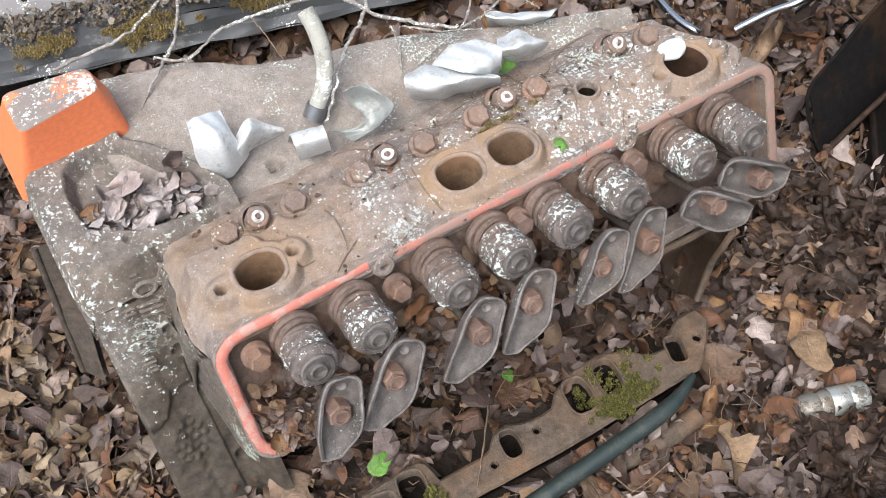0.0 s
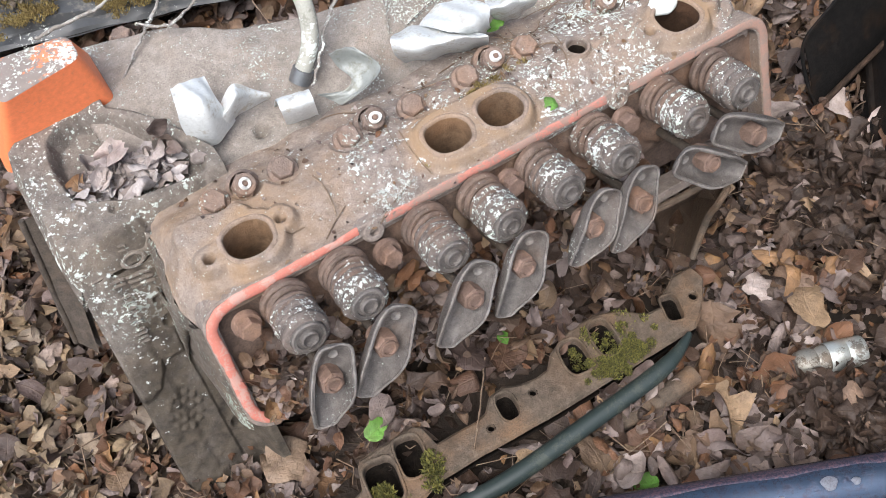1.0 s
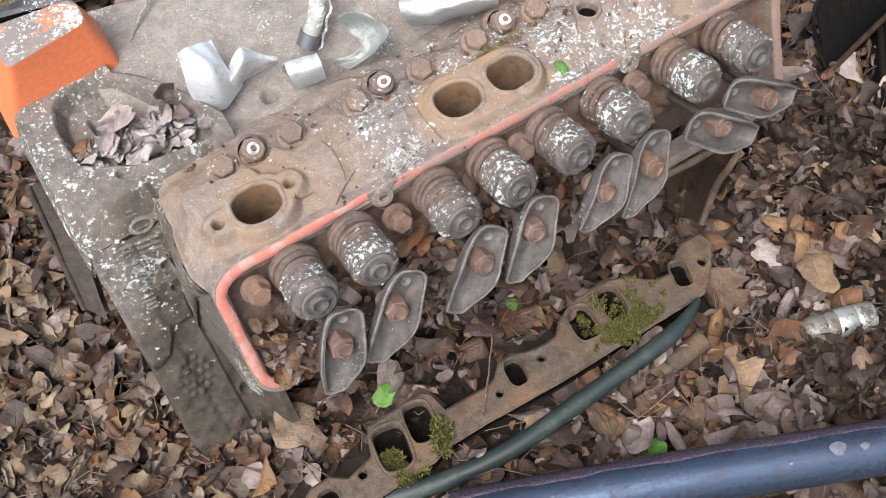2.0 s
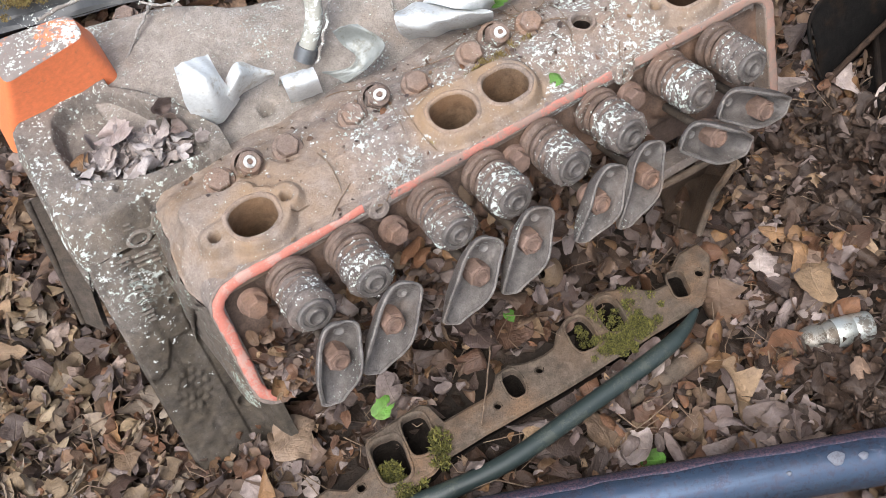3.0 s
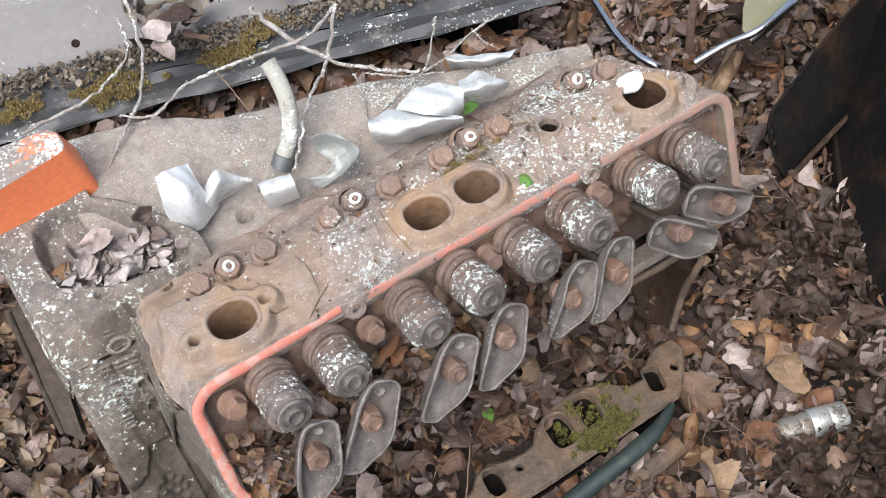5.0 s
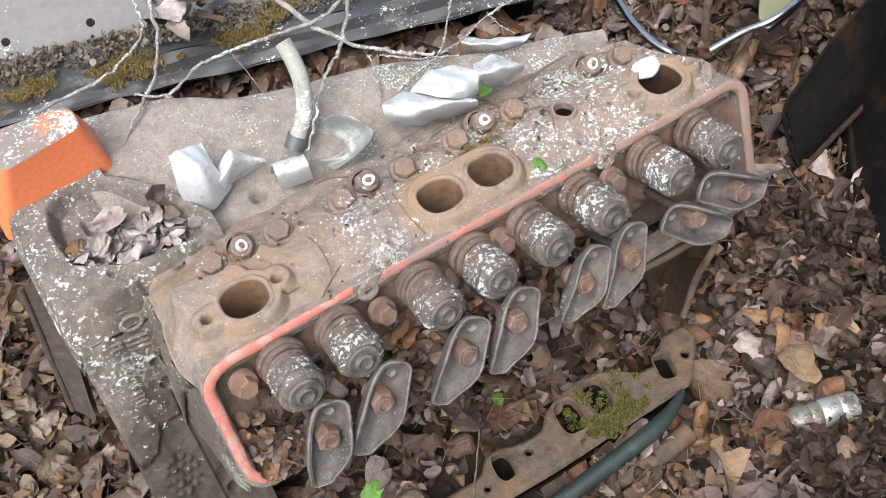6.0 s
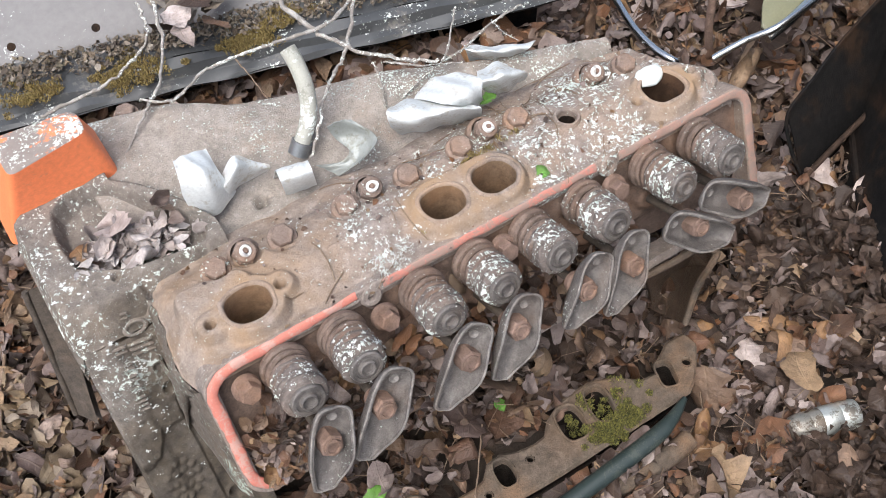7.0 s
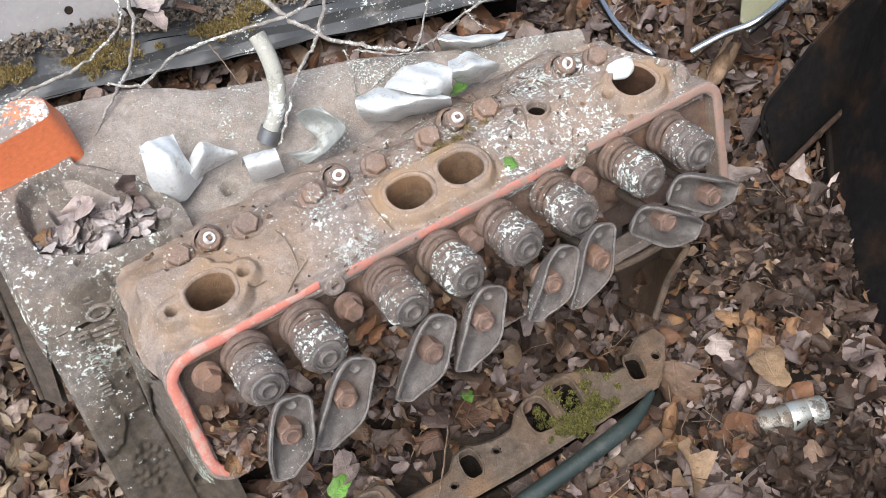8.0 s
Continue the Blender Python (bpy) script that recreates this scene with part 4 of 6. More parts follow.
def bolt_mesh(r=0.0104, h=0.0095):
    b = Build().lathe([(0.0, -0.004), (r * 1.42, -0.004), (r * 1.45, 0.0), (r * 1.36, 0.0022), (r * 1.0, 0.0025)], 26)
    b.prism(hexagon(r * 1.10), 0.0015, h, None, 0.0013)
    return b.mesh("bolt", BOLT_IRON, True, 32)


bolt_me, brown_bolt_me = bolt_mesh(), bolt_mesh(0.0104, 0.0120)
brown_bolt_me.materials[0] = RUST_BOLT
for bx, by in HEAD_BOLTS:
    z = -0.0125
    m = Matrix.Translation((bx, by, z)) @ Matrix.Rotation(radians(16), 4, "X") @ Matrix.Rotation(rng.uniform(0, 1), 4, "Z") @ Matrix.Diagonal((0.82, 0.82, 0.9, 1))
    part("head_bolt", bolt_me, head, m, "rusted head bolt")
for bx, by in ((-0.050, -0.020), (0.066, -0.024), (0.176, -0.021), (0.286, -0.022)):
    m = RAIL @ Matrix.Translation((bx, by, -0.006)) @ Matrix.Rotation(rng.uniform(0, 1), 4, "Z") @ Matrix.Diagonal((0.74, 0.74, 0.9, 1))
    part("head_bolt", brown_bolt_me, head, m, "brown rusted head bolt")


def plug_mesh():
    b = Build().lathe([(0.0, -0.014), (0.0135, -0.014), (0.0138, -0.004), (0.0125, -0.002), (0.0110, 0.0)], 24)
    b.prism(hexagon(0.0102), 0.0, 0.0085, None, 0.0012)
    b.lathe([(0.0088, 0.0085), (0.0084, 0.0112), (0.0070, 0.0118), (0.0054, 0.0114), (0.0, 0.0112)], 24)
    return b.mesh("shell", BOLT_IRON, True, 32)


def insulator_mesh():
    b, n, rows = Build(), 24, []
    for r, h in ((0.0048, 0.0105), (0.0048, 0.0150), (0.0043, 0.0158), (0.0026, 0.0152), (0.0023, 0.0122)):
        for k in range(n):
            w = 2 * math.pi * k / n
            rows.append((r * math.cos(w), r * math.sin(w), h + (0.0020 * math.sin(w + 1) + 0.0010 * math.sin(3 * w) - 0.0030 * max(0.0, math.cos(w - 2.4)) ** 4) * (h > 0.014)))
    b.grid(rows, 5, n, wrap_v=True, flip=True)
    return b.mesh("insulator", PORCELAIN, True, 40)


plug_me, ins_me = plug_mesh(), insulator_mesh()
core_me = Build().lathe([(0.0022, 0.011), (0.0020, 0.0150), (0.0, 0.0152)], 12).mesh("electrode", RUST_BOLT)
for px in PLUGS:
    tilt = Matrix.Rotation(radians(30), 4, "X")
    m = Matrix.Translation(Vector((px, 0.0, 0.0)) - tilt @ Vector((0, 0, 0.0145))) @ tilt @ Matrix.Rotation(rng.uniform(0, 6), 4, "Z")
    p = part("spark_plug", plug_me, head, m, "rusted spark plug with broken white porcelain")
    part("insulator", ins_me, p, m, "snapped white porcelain tip")
    part("electrode", core_me, p, m)

# ---- engine block ----
block = base("engine_block", (0.15, 0.08, -0.30), "grey-brown cast-iron V8 engine block lying on its side in leaves", "engine block")
bu, bv = np.meshgrid(np.linspace(-0.075, 0.395, 120), np.linspace(0, 1, 60), indexing="ij")
far_y = np.interp(bu, [-0.075, -0.03, 0.016, 0.06, 0.10, 0.19, 0.264, 0.395], [0.242, 0.230, 0.207, 0.176, 0.166, 0.137, 0.106, 0.062])
near_y = np.where(bu > 0.3, 0.044, 0.048)
by_ = near_y + (far_y - near_y) * bv
bz_ = -0.050 + 0.024 * sm(0.0, 0.75, bv) * (1 - 0.5 * sm(0.2, 0.38, bu)) + 0.0025 * bumpy(bu, by_, 22.0) + 0.0006 * bumpy(bu, by_, 130.0, 2.0)
bz_ = bz_ + 0.010 * np.exp(-(((bu - 0.03) / 0.05) ** 2)) * sm(0.4, 0.9, bv) - 0.03 * sm(0.90, 1.0, bv) ** 2
bz_ = bz_ - 0.02 * (1 - sm(0.0042, 0.006, np.hypot(bu - 0.042, by_ - 0.074)))
part("side", sheet(bu, by_, bz_, 0.02).mesh("side", IRON_BLOCK, True, 0), block)
part("flange_bolt", bolt_me, block, Matrix.Translation((-0.013, 0.233, -0.046)) @ Matrix.Diagonal((0.8, 0.8, 0.8, 1)), "rusted bolt on the block edge")
core = [(0.046, -0.066), (0.205, -0.075), (0.215, -0.20), (0.16, -0.32), (-0.02, -0.32), (-0.055, -0.24), (-0.03, -0.14)]
TO_X = Matrix(((0, 0, 1, 0), (1, 0, 0, 0), (0, 1, 0, 0), (0, 0, 0, 1)))
part("crankcase", Build().prism(core[::-1], -0.06, 0.10, TO_X).mesh("crankcase", IRON_BLOCK, False), block)
core2 = [(0.046, -0.066), (0.120, -0.075), (0.12, -0.20), (0.10, -0.32), (-0.02, -0.32), (-0.055, -0.24), (-0.03, -0.14)]
part("crankcase", Build().prism(core2[::-1], 0.10, 0.25, TO_X).mesh("crankcase", IRON_BLOCK, False), block)
core3 = [(0.046, -0.066), (0.070, -0.075), (0.07, -0.20), (0.06, -0.32), (-0.02, -0.32), (-0.055, -0.24), (-0.03, -0.14)]
part("crankcase", Build().prism(core3[::-1], 0.25, 0.385, TO_X).mesh("crankcase", IRON_BLOCK, False), block)

# rear flange band with cast relief; local frame: x, down the band, out of it
BAND = Matrix(((1, 0, 0, 0), (0, -0.39, -0.92, 0.035), (0, -0.92, 0.39, -0.024), (0, 0, 0, 1)))
wu, wv = np.meshgrid(np.linspace(0, 1, 90), np.linspace(0.014, 0.33, 230), indexing="ij")
lx_, rx_ = -0.1425 - 0.028 * wv, -0.058 + 0 * wv
wx = lx_ + (rx_ - lx_) * wu
wz = 0.0010 * bumpy(wx, wv, 45.0) + 0.0004 * bumpy(wx, wv, 160.0, 1.0)
# the upper part stands proud and ends in a ragged step; a short ledge, cast holes
step_v = np.interp(wx, [-0.150, -0.1418, -0.127, -0.1215, -0.1150, -0.1100, -0.090, -0.082], [0.168, 0.160, 0.156, 0.145, 0.133, 0.1305, 0.1325, 0.128])
wz = wz - 0.0058 * sm(-0.003, 0.009, wv - step_v - 0.0025 * bumpy(wx, wv, 170.0)) + 0.0011 * bumpy(wx, wv, 95.0, 5.0)
wz = wz - 0.0030 * sm(-0.0015, 0.0015, wv - 0.1117) * sm(-0.0955, -0.0935, wx)
wz = wz + 0.034 * sm(-0.089, -0.064, wx) ** 2
wz = wz - 0.0022 * sm(0.008, 0.016, wv - 0.35 * (wx + 0.142)) * sm(-0.121, -0.114, wx) - 0.004 * (1 - sm(0.014, 0.03, wv))
for hx_, hv_, r in ((-0.0945, 0.0758, 0.0034), (-0.0939, 0.0980, 0.0052), (-0.084, 0.2376, 0.006)):
    d = np.hypot(wx - hx_, wv - hv_)
    wz = wz - 0.004 * (1 - sm(r - 0.001, r + 0.001, d)) + 0.0014 * np.exp(-(((d - r - 0.002) / 0.0015) ** 2))
for ring_r, count_ in ((0.0165, 12), (0.0085, 6)):
    for k in range(count_):
        w = 2 * math.pi * k / count_
        wz = wz + 0.0019 * (1 - sm(0.0012, 0.0040, np.hypot(wx + 0.1189 - 0.85 * ring_r * math.cos(w), wv - 0.1932 - 1.2 * ring_r * math.sin(w))))
wz = wz - 0.008 * (1 - sm(0, 0.05, wu)) ** 2 
pts = [BAND @ Vector(p) for p in np.stack([wx, wv, wz], -1).reshape(-1, 3).tolist()]
low = [BAND @ Vector(p) for p in np.stack([wx, wv, wz * 0 - 0.034], -1).reshape(-1, 3).tolist()]
bb = Build().grid(pts, *wx.shape, flip=True).grid(low, *wx.shape)
nu_, nv_ = wx.shape
n_ = nu_ * nv_
ring = [i * nv_ for i in range(nu_)] + [(nu_ - 1) * nv_ + j for j in range(1, nv_)] + [i * nv_ + nv_ - 1 for i in range(nu_ - 2, -1, -1)] + [j for j in range(nv_ - 2, 0, -1)]
bb.f += [(a, a + n_, c + n_, c) for a, c in zip(ring, ring[1:] + ring[:1])]
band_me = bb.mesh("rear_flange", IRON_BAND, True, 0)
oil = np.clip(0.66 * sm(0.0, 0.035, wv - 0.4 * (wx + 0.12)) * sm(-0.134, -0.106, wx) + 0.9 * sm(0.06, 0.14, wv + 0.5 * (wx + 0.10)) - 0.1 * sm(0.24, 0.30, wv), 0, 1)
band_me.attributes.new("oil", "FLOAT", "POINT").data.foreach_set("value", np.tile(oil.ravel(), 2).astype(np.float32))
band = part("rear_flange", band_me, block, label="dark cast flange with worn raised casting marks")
# raised casting marks: a rounded ring, three bars and a row of small worn ones
def mark_ring(cx, cv, rx, rv, w, n=22):
    b = Build()
    rows = []
    for q, z in ((1.0, -0.007), (1.0, 0.0012), (1 - 0.3 * w, 0.0019), (1 - 0.7 * w, 0.0019), (1 - w, 0.0012), (1 - w, -0.007)):
        rows += [BAND @ Vector((cx + rx * q * math.cos(2 * math.pi * k / n), cv + rv * q * math.sin(2 * math.pi * k / n), z - 0.0012)) for k in range(n)]
    return b.grid(rows, 6, n, wrap_v=True, flip=True)


part("casting_mark", mark_ring(-0.0965, 0.0320, 0.0105, 0.0070, 0.36).mesh("casting_mark", IRON_BAND, True, 50), band)
bars = [(-0.0985, 0.0455 + 0.0048 * k, 0.0195, 0.0020) for k in range(3)] + [(-0.0994 - 0.0012 * k, 0.0160 + 0.0042 * k, 0.0060, 0.0015) for k in range(2)]
for k, v0 in enumerate((0.0446, 0.0608, 0.0725, 0.0836, 0.0941, 0.1022)):
    bars += [(-0.1150 - 0.0009 * k, v0 - 0.0020, 0.0105, 0.0015), (-0.1150 - 0.0009 * k, v0 + 0.0022, 0.0105, 0.0015)]
for vx, vv, wide, tall in bars:
    o = [(vx + wide / 2 * math.copysign(abs(math.cos(a)) ** 0.5, math.cos(a)), vv + tall / 2 * math.copysign(abs(math.sin(a)) ** 0.5, math.sin(a)) + 0.08 * wide * math.cos(a)) for a in (2 * math.pi * q / 12 for q in range(12))]
    part("casting_mark", Build().prism(o, -0.008, 0.0006 if vx > -0.112 else 0.0013, BAND, 0.0006).mesh("casting_mark", IRON_BAND, True, 50), band)

# bell rim at the top with its pocket: an arched lip, the pocket's floor and the land in front
pu, pv = np.meshgrid(np.linspace(-0.147, -0.002, 150), np.linspace(0.022, 0.176, 160), indexing="ij")


def inside_of(x, y, corners):
    """Depth inside a polygon, negative outside."""
    d, odd = np.full_like(x, 9.0), np.zeros(x.shape, bool)
    for (ax, ay), (bx, by) in zip(corners, corners[1:] + corners[:1]):
        d = np.minimum(d, capsule(x, y, ax, ay, bx, by))
        if ay != by:
            odd ^= ((ay > y) != (by > y)) & (x < (bx - ax) * (y - ay) / (by - ay) + ax)
    return np.where(odd, d, -d)


arch = np.interp(pu, [-0.147, -0.1417, -0.125, -0.110, -0.095, -0.0725, -0.058, -0.045, -0.030, -0.012, -0.002], [0.137, 0.1465, 0.160, 0.167, 0.170, 0.1655, 0.156, 0.143, 0.124, 0.092, 0.070])
inside = arch - pv
hollow = [(-0.1105, 0.1406), (-0.098, 0.150), (-0.080, 0.152), (-0.062, 0.143), (-0.0455, 0.124), (-0.030, 0.098), (-0.015, 0.069), (-0.0115, 0.055), (-0.0170, 0.0475), (-0.0260, 0.0470), (-0.0782, 0.0540), (-0.098, 0.0660), (-0.1138, 0.0785), (-0.1165, 0.1000), (-0.1161, 0.1206)]
pocket = sm(-0.002, 0.0065, inside_of(pu, pv, hollow))
pz = -0.022 + 0.0025 * sm(0.016, 0.004, inside) - 0.0190 * pocket + 0.0009 * bumpy(pu, pv, 60.0) + 0.0004 * bumpy(pu, pv, 230.0, 2.0)
pz = pz - 0.016 * sm(-0.082, -0.074, pu) * (1 - sm(0.032, 0.046, pv))
fall = -0.0215 + 2.36 * (pv - 0.0365)
pz = 0.5 * (pz + fall - np.sqrt((pz - fall) ** 2 + 0.010**2)) + 0.0008 * bumpy(pu, pv, 60.0)
pz = pz - 0.005 * (1 - sm(0.0032, 0.0046, np.hypot(pu + 0.0905, pv - 0.0525)))
pz = pz - np.where(pu < -0.058, 0.10 * sm(0.001, -0.006, inside), 0.024 * sm(0.012, -0.012, inside)) - 0.02 * sm(-0.140, -0.147, pu)
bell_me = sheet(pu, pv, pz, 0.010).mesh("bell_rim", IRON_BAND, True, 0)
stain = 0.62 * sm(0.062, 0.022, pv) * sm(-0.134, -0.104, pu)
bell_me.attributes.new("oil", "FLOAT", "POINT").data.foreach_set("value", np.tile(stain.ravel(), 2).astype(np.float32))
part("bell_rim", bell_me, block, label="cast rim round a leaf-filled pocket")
# flat flange blade outside the band
Q = [(-0.161, 0.145, -0.100), (-0.137, 0.138, -0.100), (-0.163, 0.080, -0.240), (-0.177, 0.103, -0.240)]
q0, q1, q2, q3 = (Vector(p) for p in Q)
pb = Build()
for off, flip_ in ((Vector((0, 0, 0)), True), (Vector((0.004, 0.01, -0.012)), False)):
    pb.grid([q0.lerp(q3, i / 11) * (1 - j / 4) + q1.lerp(q2, i / 11) * (j / 4) + off + Vector((0, 0, 0.0015 * math.sin(i * 1.1 + j))) for i in range(12) for j in range(5)], 12, 5, flip=flip_)
pb.tube([q0.lerp(q3, i / 11) + Vector((0, 0, 0.0015 * math.sin(i * 1.7))) for i in range(12)], 0.0030, 8)
part("side_plate", pb.mesh("side_plate", OIL_IRON, True, 60), block, label="dark rusted steel plate")
# front wall: a bent rusted plate from under the head down to the litter
W = [[(0.303, -0.127, -0.130), (0.332, -0.129, -0.130), (0.358, -0.130, -0.130), (0.378, -0.137, -0.140)],
     [(0.319, -0.117, -0.170), (0.361, -0.109, -0.200), (0.382, -0.109, -0.200), (0.368, -0.142, -0.150)],
     [(0.330, -0.114, -0.200), (0.362, -0.108, -0.230), (0.373, -0.117, -0.220), (0.370, -0.134, -0.190)],
     [(0.349, -0.105, -0.255), (0.357, -0.117, -0.258), (0.361, -0.128, -0.255), (0.358, -0.140, -0.240)]]
into = Vector((0.46, 0.42, -0.78)) * 0.055
DEEP = ((0.0, 0.0, 0.0, 0.0), (0.9, 1.0, 0.7, 0.0), (0.6, 0.9, 0.4, 0.0), (0.2, 0.2, 0.1, 0.0))
pts_w = [Vector(p) + into * d for r_, d_ in zip(W, DEEP) for p, d in zip(r_, d_)]
wb_ = Build().grid(pts_w, 4, 4)
wb_.grid([p + Vector((0.001, 0.004, -0.004)) for p in pts_w], 4, 4, flip=True)
part("front_wall", wb_.mesh("front_wall", BROWN_WALL, True, 60), block, label="brown rusted bent end wall")
lip_ = Build().tube(smooth_path([W[0][0], W[0][1], W[0][2], W[0][3], W[1][3], W[2][3], W[3][3]], 6), 0.0034, 8)
part("wall_lip", lip_.mesh("wall_lip", RUST_MANIFOLD), block, label="worn brown lip of the end wall")

# ---- orange housing ----
hous = base("orange_housing", (-0.09, 0.19, -0.06), "tapered orange painted housing with lichen on top", "engine part")
lowq, topq = [(-0.150, 0.160), (-0.040, 0.158), (-0.040, 0.24), (-0.150, 0.246)], [(-0.126, 0.141), (-0.058, 0.152), (-0.058, 0.180), (-0.127, 0.188)]


def tapered(lowq, topq, z0, z1, r):
    b, rows = Build(), []

    def rounded(q, rad, z):
        out = []
        for i in range(4):
            p, a, c = Vector(q[i]), Vector(q[i - 1]), Vector(q[(i + 1) % 4])
            da, dc = (a - p).normalized(), (c - p).normalized()
            for k in range(5):
                t = k / 4
                v = p + da * rad * (1 - t) ** 2 + dc * rad * t**2
                out.append((v.x, v.y, z))
        return out

    n = 10
    for k in range(n + 1):
        t = k / n
        q = [tuple(Vector(lo) * (1 - t) + Vector(hi) * t) for lo, hi in zip(lowq, topq)]
        rows.append(rounded(q, r, z0 + (z1 - z0) * t))
    c = Vector((sum(p[0] for p in topq) / 4, sum(p[1] for p in topq) / 4))
    for s, dz in ((0.96, 0.0012), (0.90, 0.0018), (0.6, 0.002), (0.2, 0.002), (0.001, 0.002)):
        rows.append([(c.x + (x - c.x) * s, c.y + (y - c.y) * s, z1 + dz) for x, y, _ in rows[n]])
    return rows


rows = tapered(lowq, topq, -0.06, 0.033, 0.008)
part("body", Build().grid([p for r_ in rows[:11] for p in r_], 11, 20, wrap_v=True, flip=True).mesh("body", ORANGE, True, 0), hous)
part("cap", Build().grid([p for r_ in rows[10:] for p in r_], len(rows) - 10, 20, wrap_v=True, flip=True).mesh("cap", ORANGE_CRUST, True, 0), hous, label="lichen-crusted orange top")

# ---- heat shields: crumpled bright sheet ----
def crumpled(fn, nu=22, nv=16, thick=0.0009, material=None):
    b = Build()
    P = [[Vector(fn(i / (nu - 1), j / (nv - 1))) for j in range(nv)] for i in range(nu)]
    b.grid([p for r_ in P for p in r_], nu, nv)
    Q = []
    for i in range(nu):
        for j in range(nv):
            du = P[min(i + 1, nu - 1)][j] - P[max(i - 1, 0)][j]
            dv = P[i][min(j + 1, nv - 1)] - P[i][max(j - 1, 0)]
            n = du.cross(dv)
            Q.append(P[i][j] - (n.normalized() * thick if n.length > 1e-12 else Vector((0, 0, thick))))
    b.grid(Q, nu, nv, flip=True)
    n = nu * nv
    ring = [i * nv for i in range(nu)] + [(nu - 1) * nv + j for j in range(1, nv)] + [i * nv + nv - 1 for i in range(nu - 2, -1, -1)] + [j for j in range(nv - 2, 0, -1)]
    b.f += [(a, a + n, c + n, c)[::-1] for a, c in zip(ring, ring[1:] + ring[:1])]
    return b.mesh("heat_shield", material or SILVER, True, 75)


def shield(rows, label, crease=0.0012, seed=0, material=None):
    """A bent sheet through rows of points, with a few dents."""
    R = [[Vector(p) for p in r_] for r_ in rows]
    nr, nc = len(R), len(R[0])

    def fn(u, v):
        a, c = min(u * (nr - 1), nr - 1.0001), min(v * (nc - 1), nc - 1.0001)
        i, j = int(a), int(c)

        def cr(p0, p1, p2, p3, t):
            return 0.5 * (2 * p1 + (p2 - p0) * t + (2 * p0 - 5 * p1 + 4 * p2 - p3) * t * t + (3 * p1 - p0 - 3 * p2 + p3) * t**3)

        def row(k):
            r_ = R[max(0, min(nr - 1, k))]
            return cr(r_[max(j - 1, 0)], r_[j], r_[j + 1], r_[min(j + 2, nc - 1)], c - j)

        p = cr(row(i - 1), row(i), row(i + 1), row(i + 2), a - i)
        return p + Vector((0, 0, crease * (math.sin(9 * u + 5 * v + seed) + math.sin(17 * v - 6 * u + 2 * seed))))

    return put("heat_shield", crumpled(fn, 26, 26, 0.0009, material), label=label, category="heat shield", group="spark plug heat shields")


shield([[(-0.009, 0.114, 0.000), (0.002, 0.110, 0.006), (0.020, 0.114, -0.002)], [(-0.014, 0.087, 0.008), (0.004, 0.083, 0.013), (0.018, 0.088, 0.000)], [(-0.016, 0.084, -0.010), (0.004, 0.072, -0.002), (0.022, 0.084, -0.018)], [(-0.012, 0.082, -0.040), (0.006, 0.074, -0.036), (0.027, 0.085, -0.034)]], "bright crumpled sheet-metal heat shield lying on the block", 0.0006, 1)
shield([[(0.014, 0.088, -0.020), (0.034, 0.092, 0.000), (0.046, 0.090, -0.010), (0.060, 0.085, -0.022)], [(0.012, 0.080, -0.022), (0.028, 0.077, -0.002), (0.044, 0.085, -0.016), (0.060, 0.084, -0.024)], [(0.004, 0.086, -0.038), (0.017, 0.082, -0.034), (0.034, 0.089, -0.034), (0.059, 0.090, -0.034)]], "bright twisted sheet-metal strip beside the head", 0.0006, 2)
shield([[(0.061, 0.086, -0.040), (0.079, 0.083, -0.040), (0.092, 0.080, -0.040)], [(0.059, 0.069, -0.012), (0.074, 0.064, -0.010), (0.086, 0.063, -0.012)], [(0.056, 0.053, -0.008), (0.070, 0.049, -0.008), (0.083, 0.048, -0.010)], [(0.060, 0.059, -0.036), (0.074, 0.056, -0.036), (0.087, 0.055, -0.036)]], "small folded bright metal clip on the head", 0.0003, 3)
shield([[(0.113, 0.076, 0.000), (0.122, 0.072, 0.004), (0.133, 0.070, 0.002)], [(0.118, 0.073, -0.016), (0.133, 0.066, -0.012), (0.143, 0.051, -0.004)], [(0.123, 0.061, -0.022), (0.132, 0.051, -0.018), (0.140, 0.043, -0.008)], [(0.112, 0.058, -0.026), (0.119, 0.049, -0.026), (0.125, 0.043, -0.018)], [(0.094, 0.068, -0.030), (0.101, 0.062, -0.034), (0.107, 0.053, -0.036)]], "curled grey sheet-metal heat shield on the head", 0.0005, 4, DULL_SILVER)
shield([[(0.174, 0.075, -0.010), (0.190, 0.068, -0.006), (0.206, 0.053, -0.004), (0.224, 0.041, -0.008)], [(0.159, 0.055, 0.006), (0.178, 0.042, 0.010), (0.197, 0.029, 0.012), (0.226, 0.018, 0.006)], [(0.160, 0.053, -0.006), (0.176, 0.035, 0.002), (0.198, 0.028, 0.002), (0.230, 0.020, -0.004)], [(0.175, 0.066, -0.040), (0.190, 0.055, -0.036), (0.213, 0.050, -0.036), (0.239, 0.037, -0.034)]], "dented silver heat shield on the head", 0.0012, 5)
shield([[(0.192, 0.067, -0.006), (0.212, 0.069, 0.004), (0.237, 0.063, 0.004)], [(0.195, 0.041, 0.012), (0.213, 0.038, 0.018), (0.241, 0.038, 0.012)], [(0.206, 0.029, 0.010), (0.220, 0.025, 0.012), (0.237, 0.030, 0.004)], [(0.224, 0.042, -0.020), (0.234, 0.039, -0.020), (0.247, 0.042, -0.020)]], "dented silver heat shield overlapping another", 0.0008, 6)
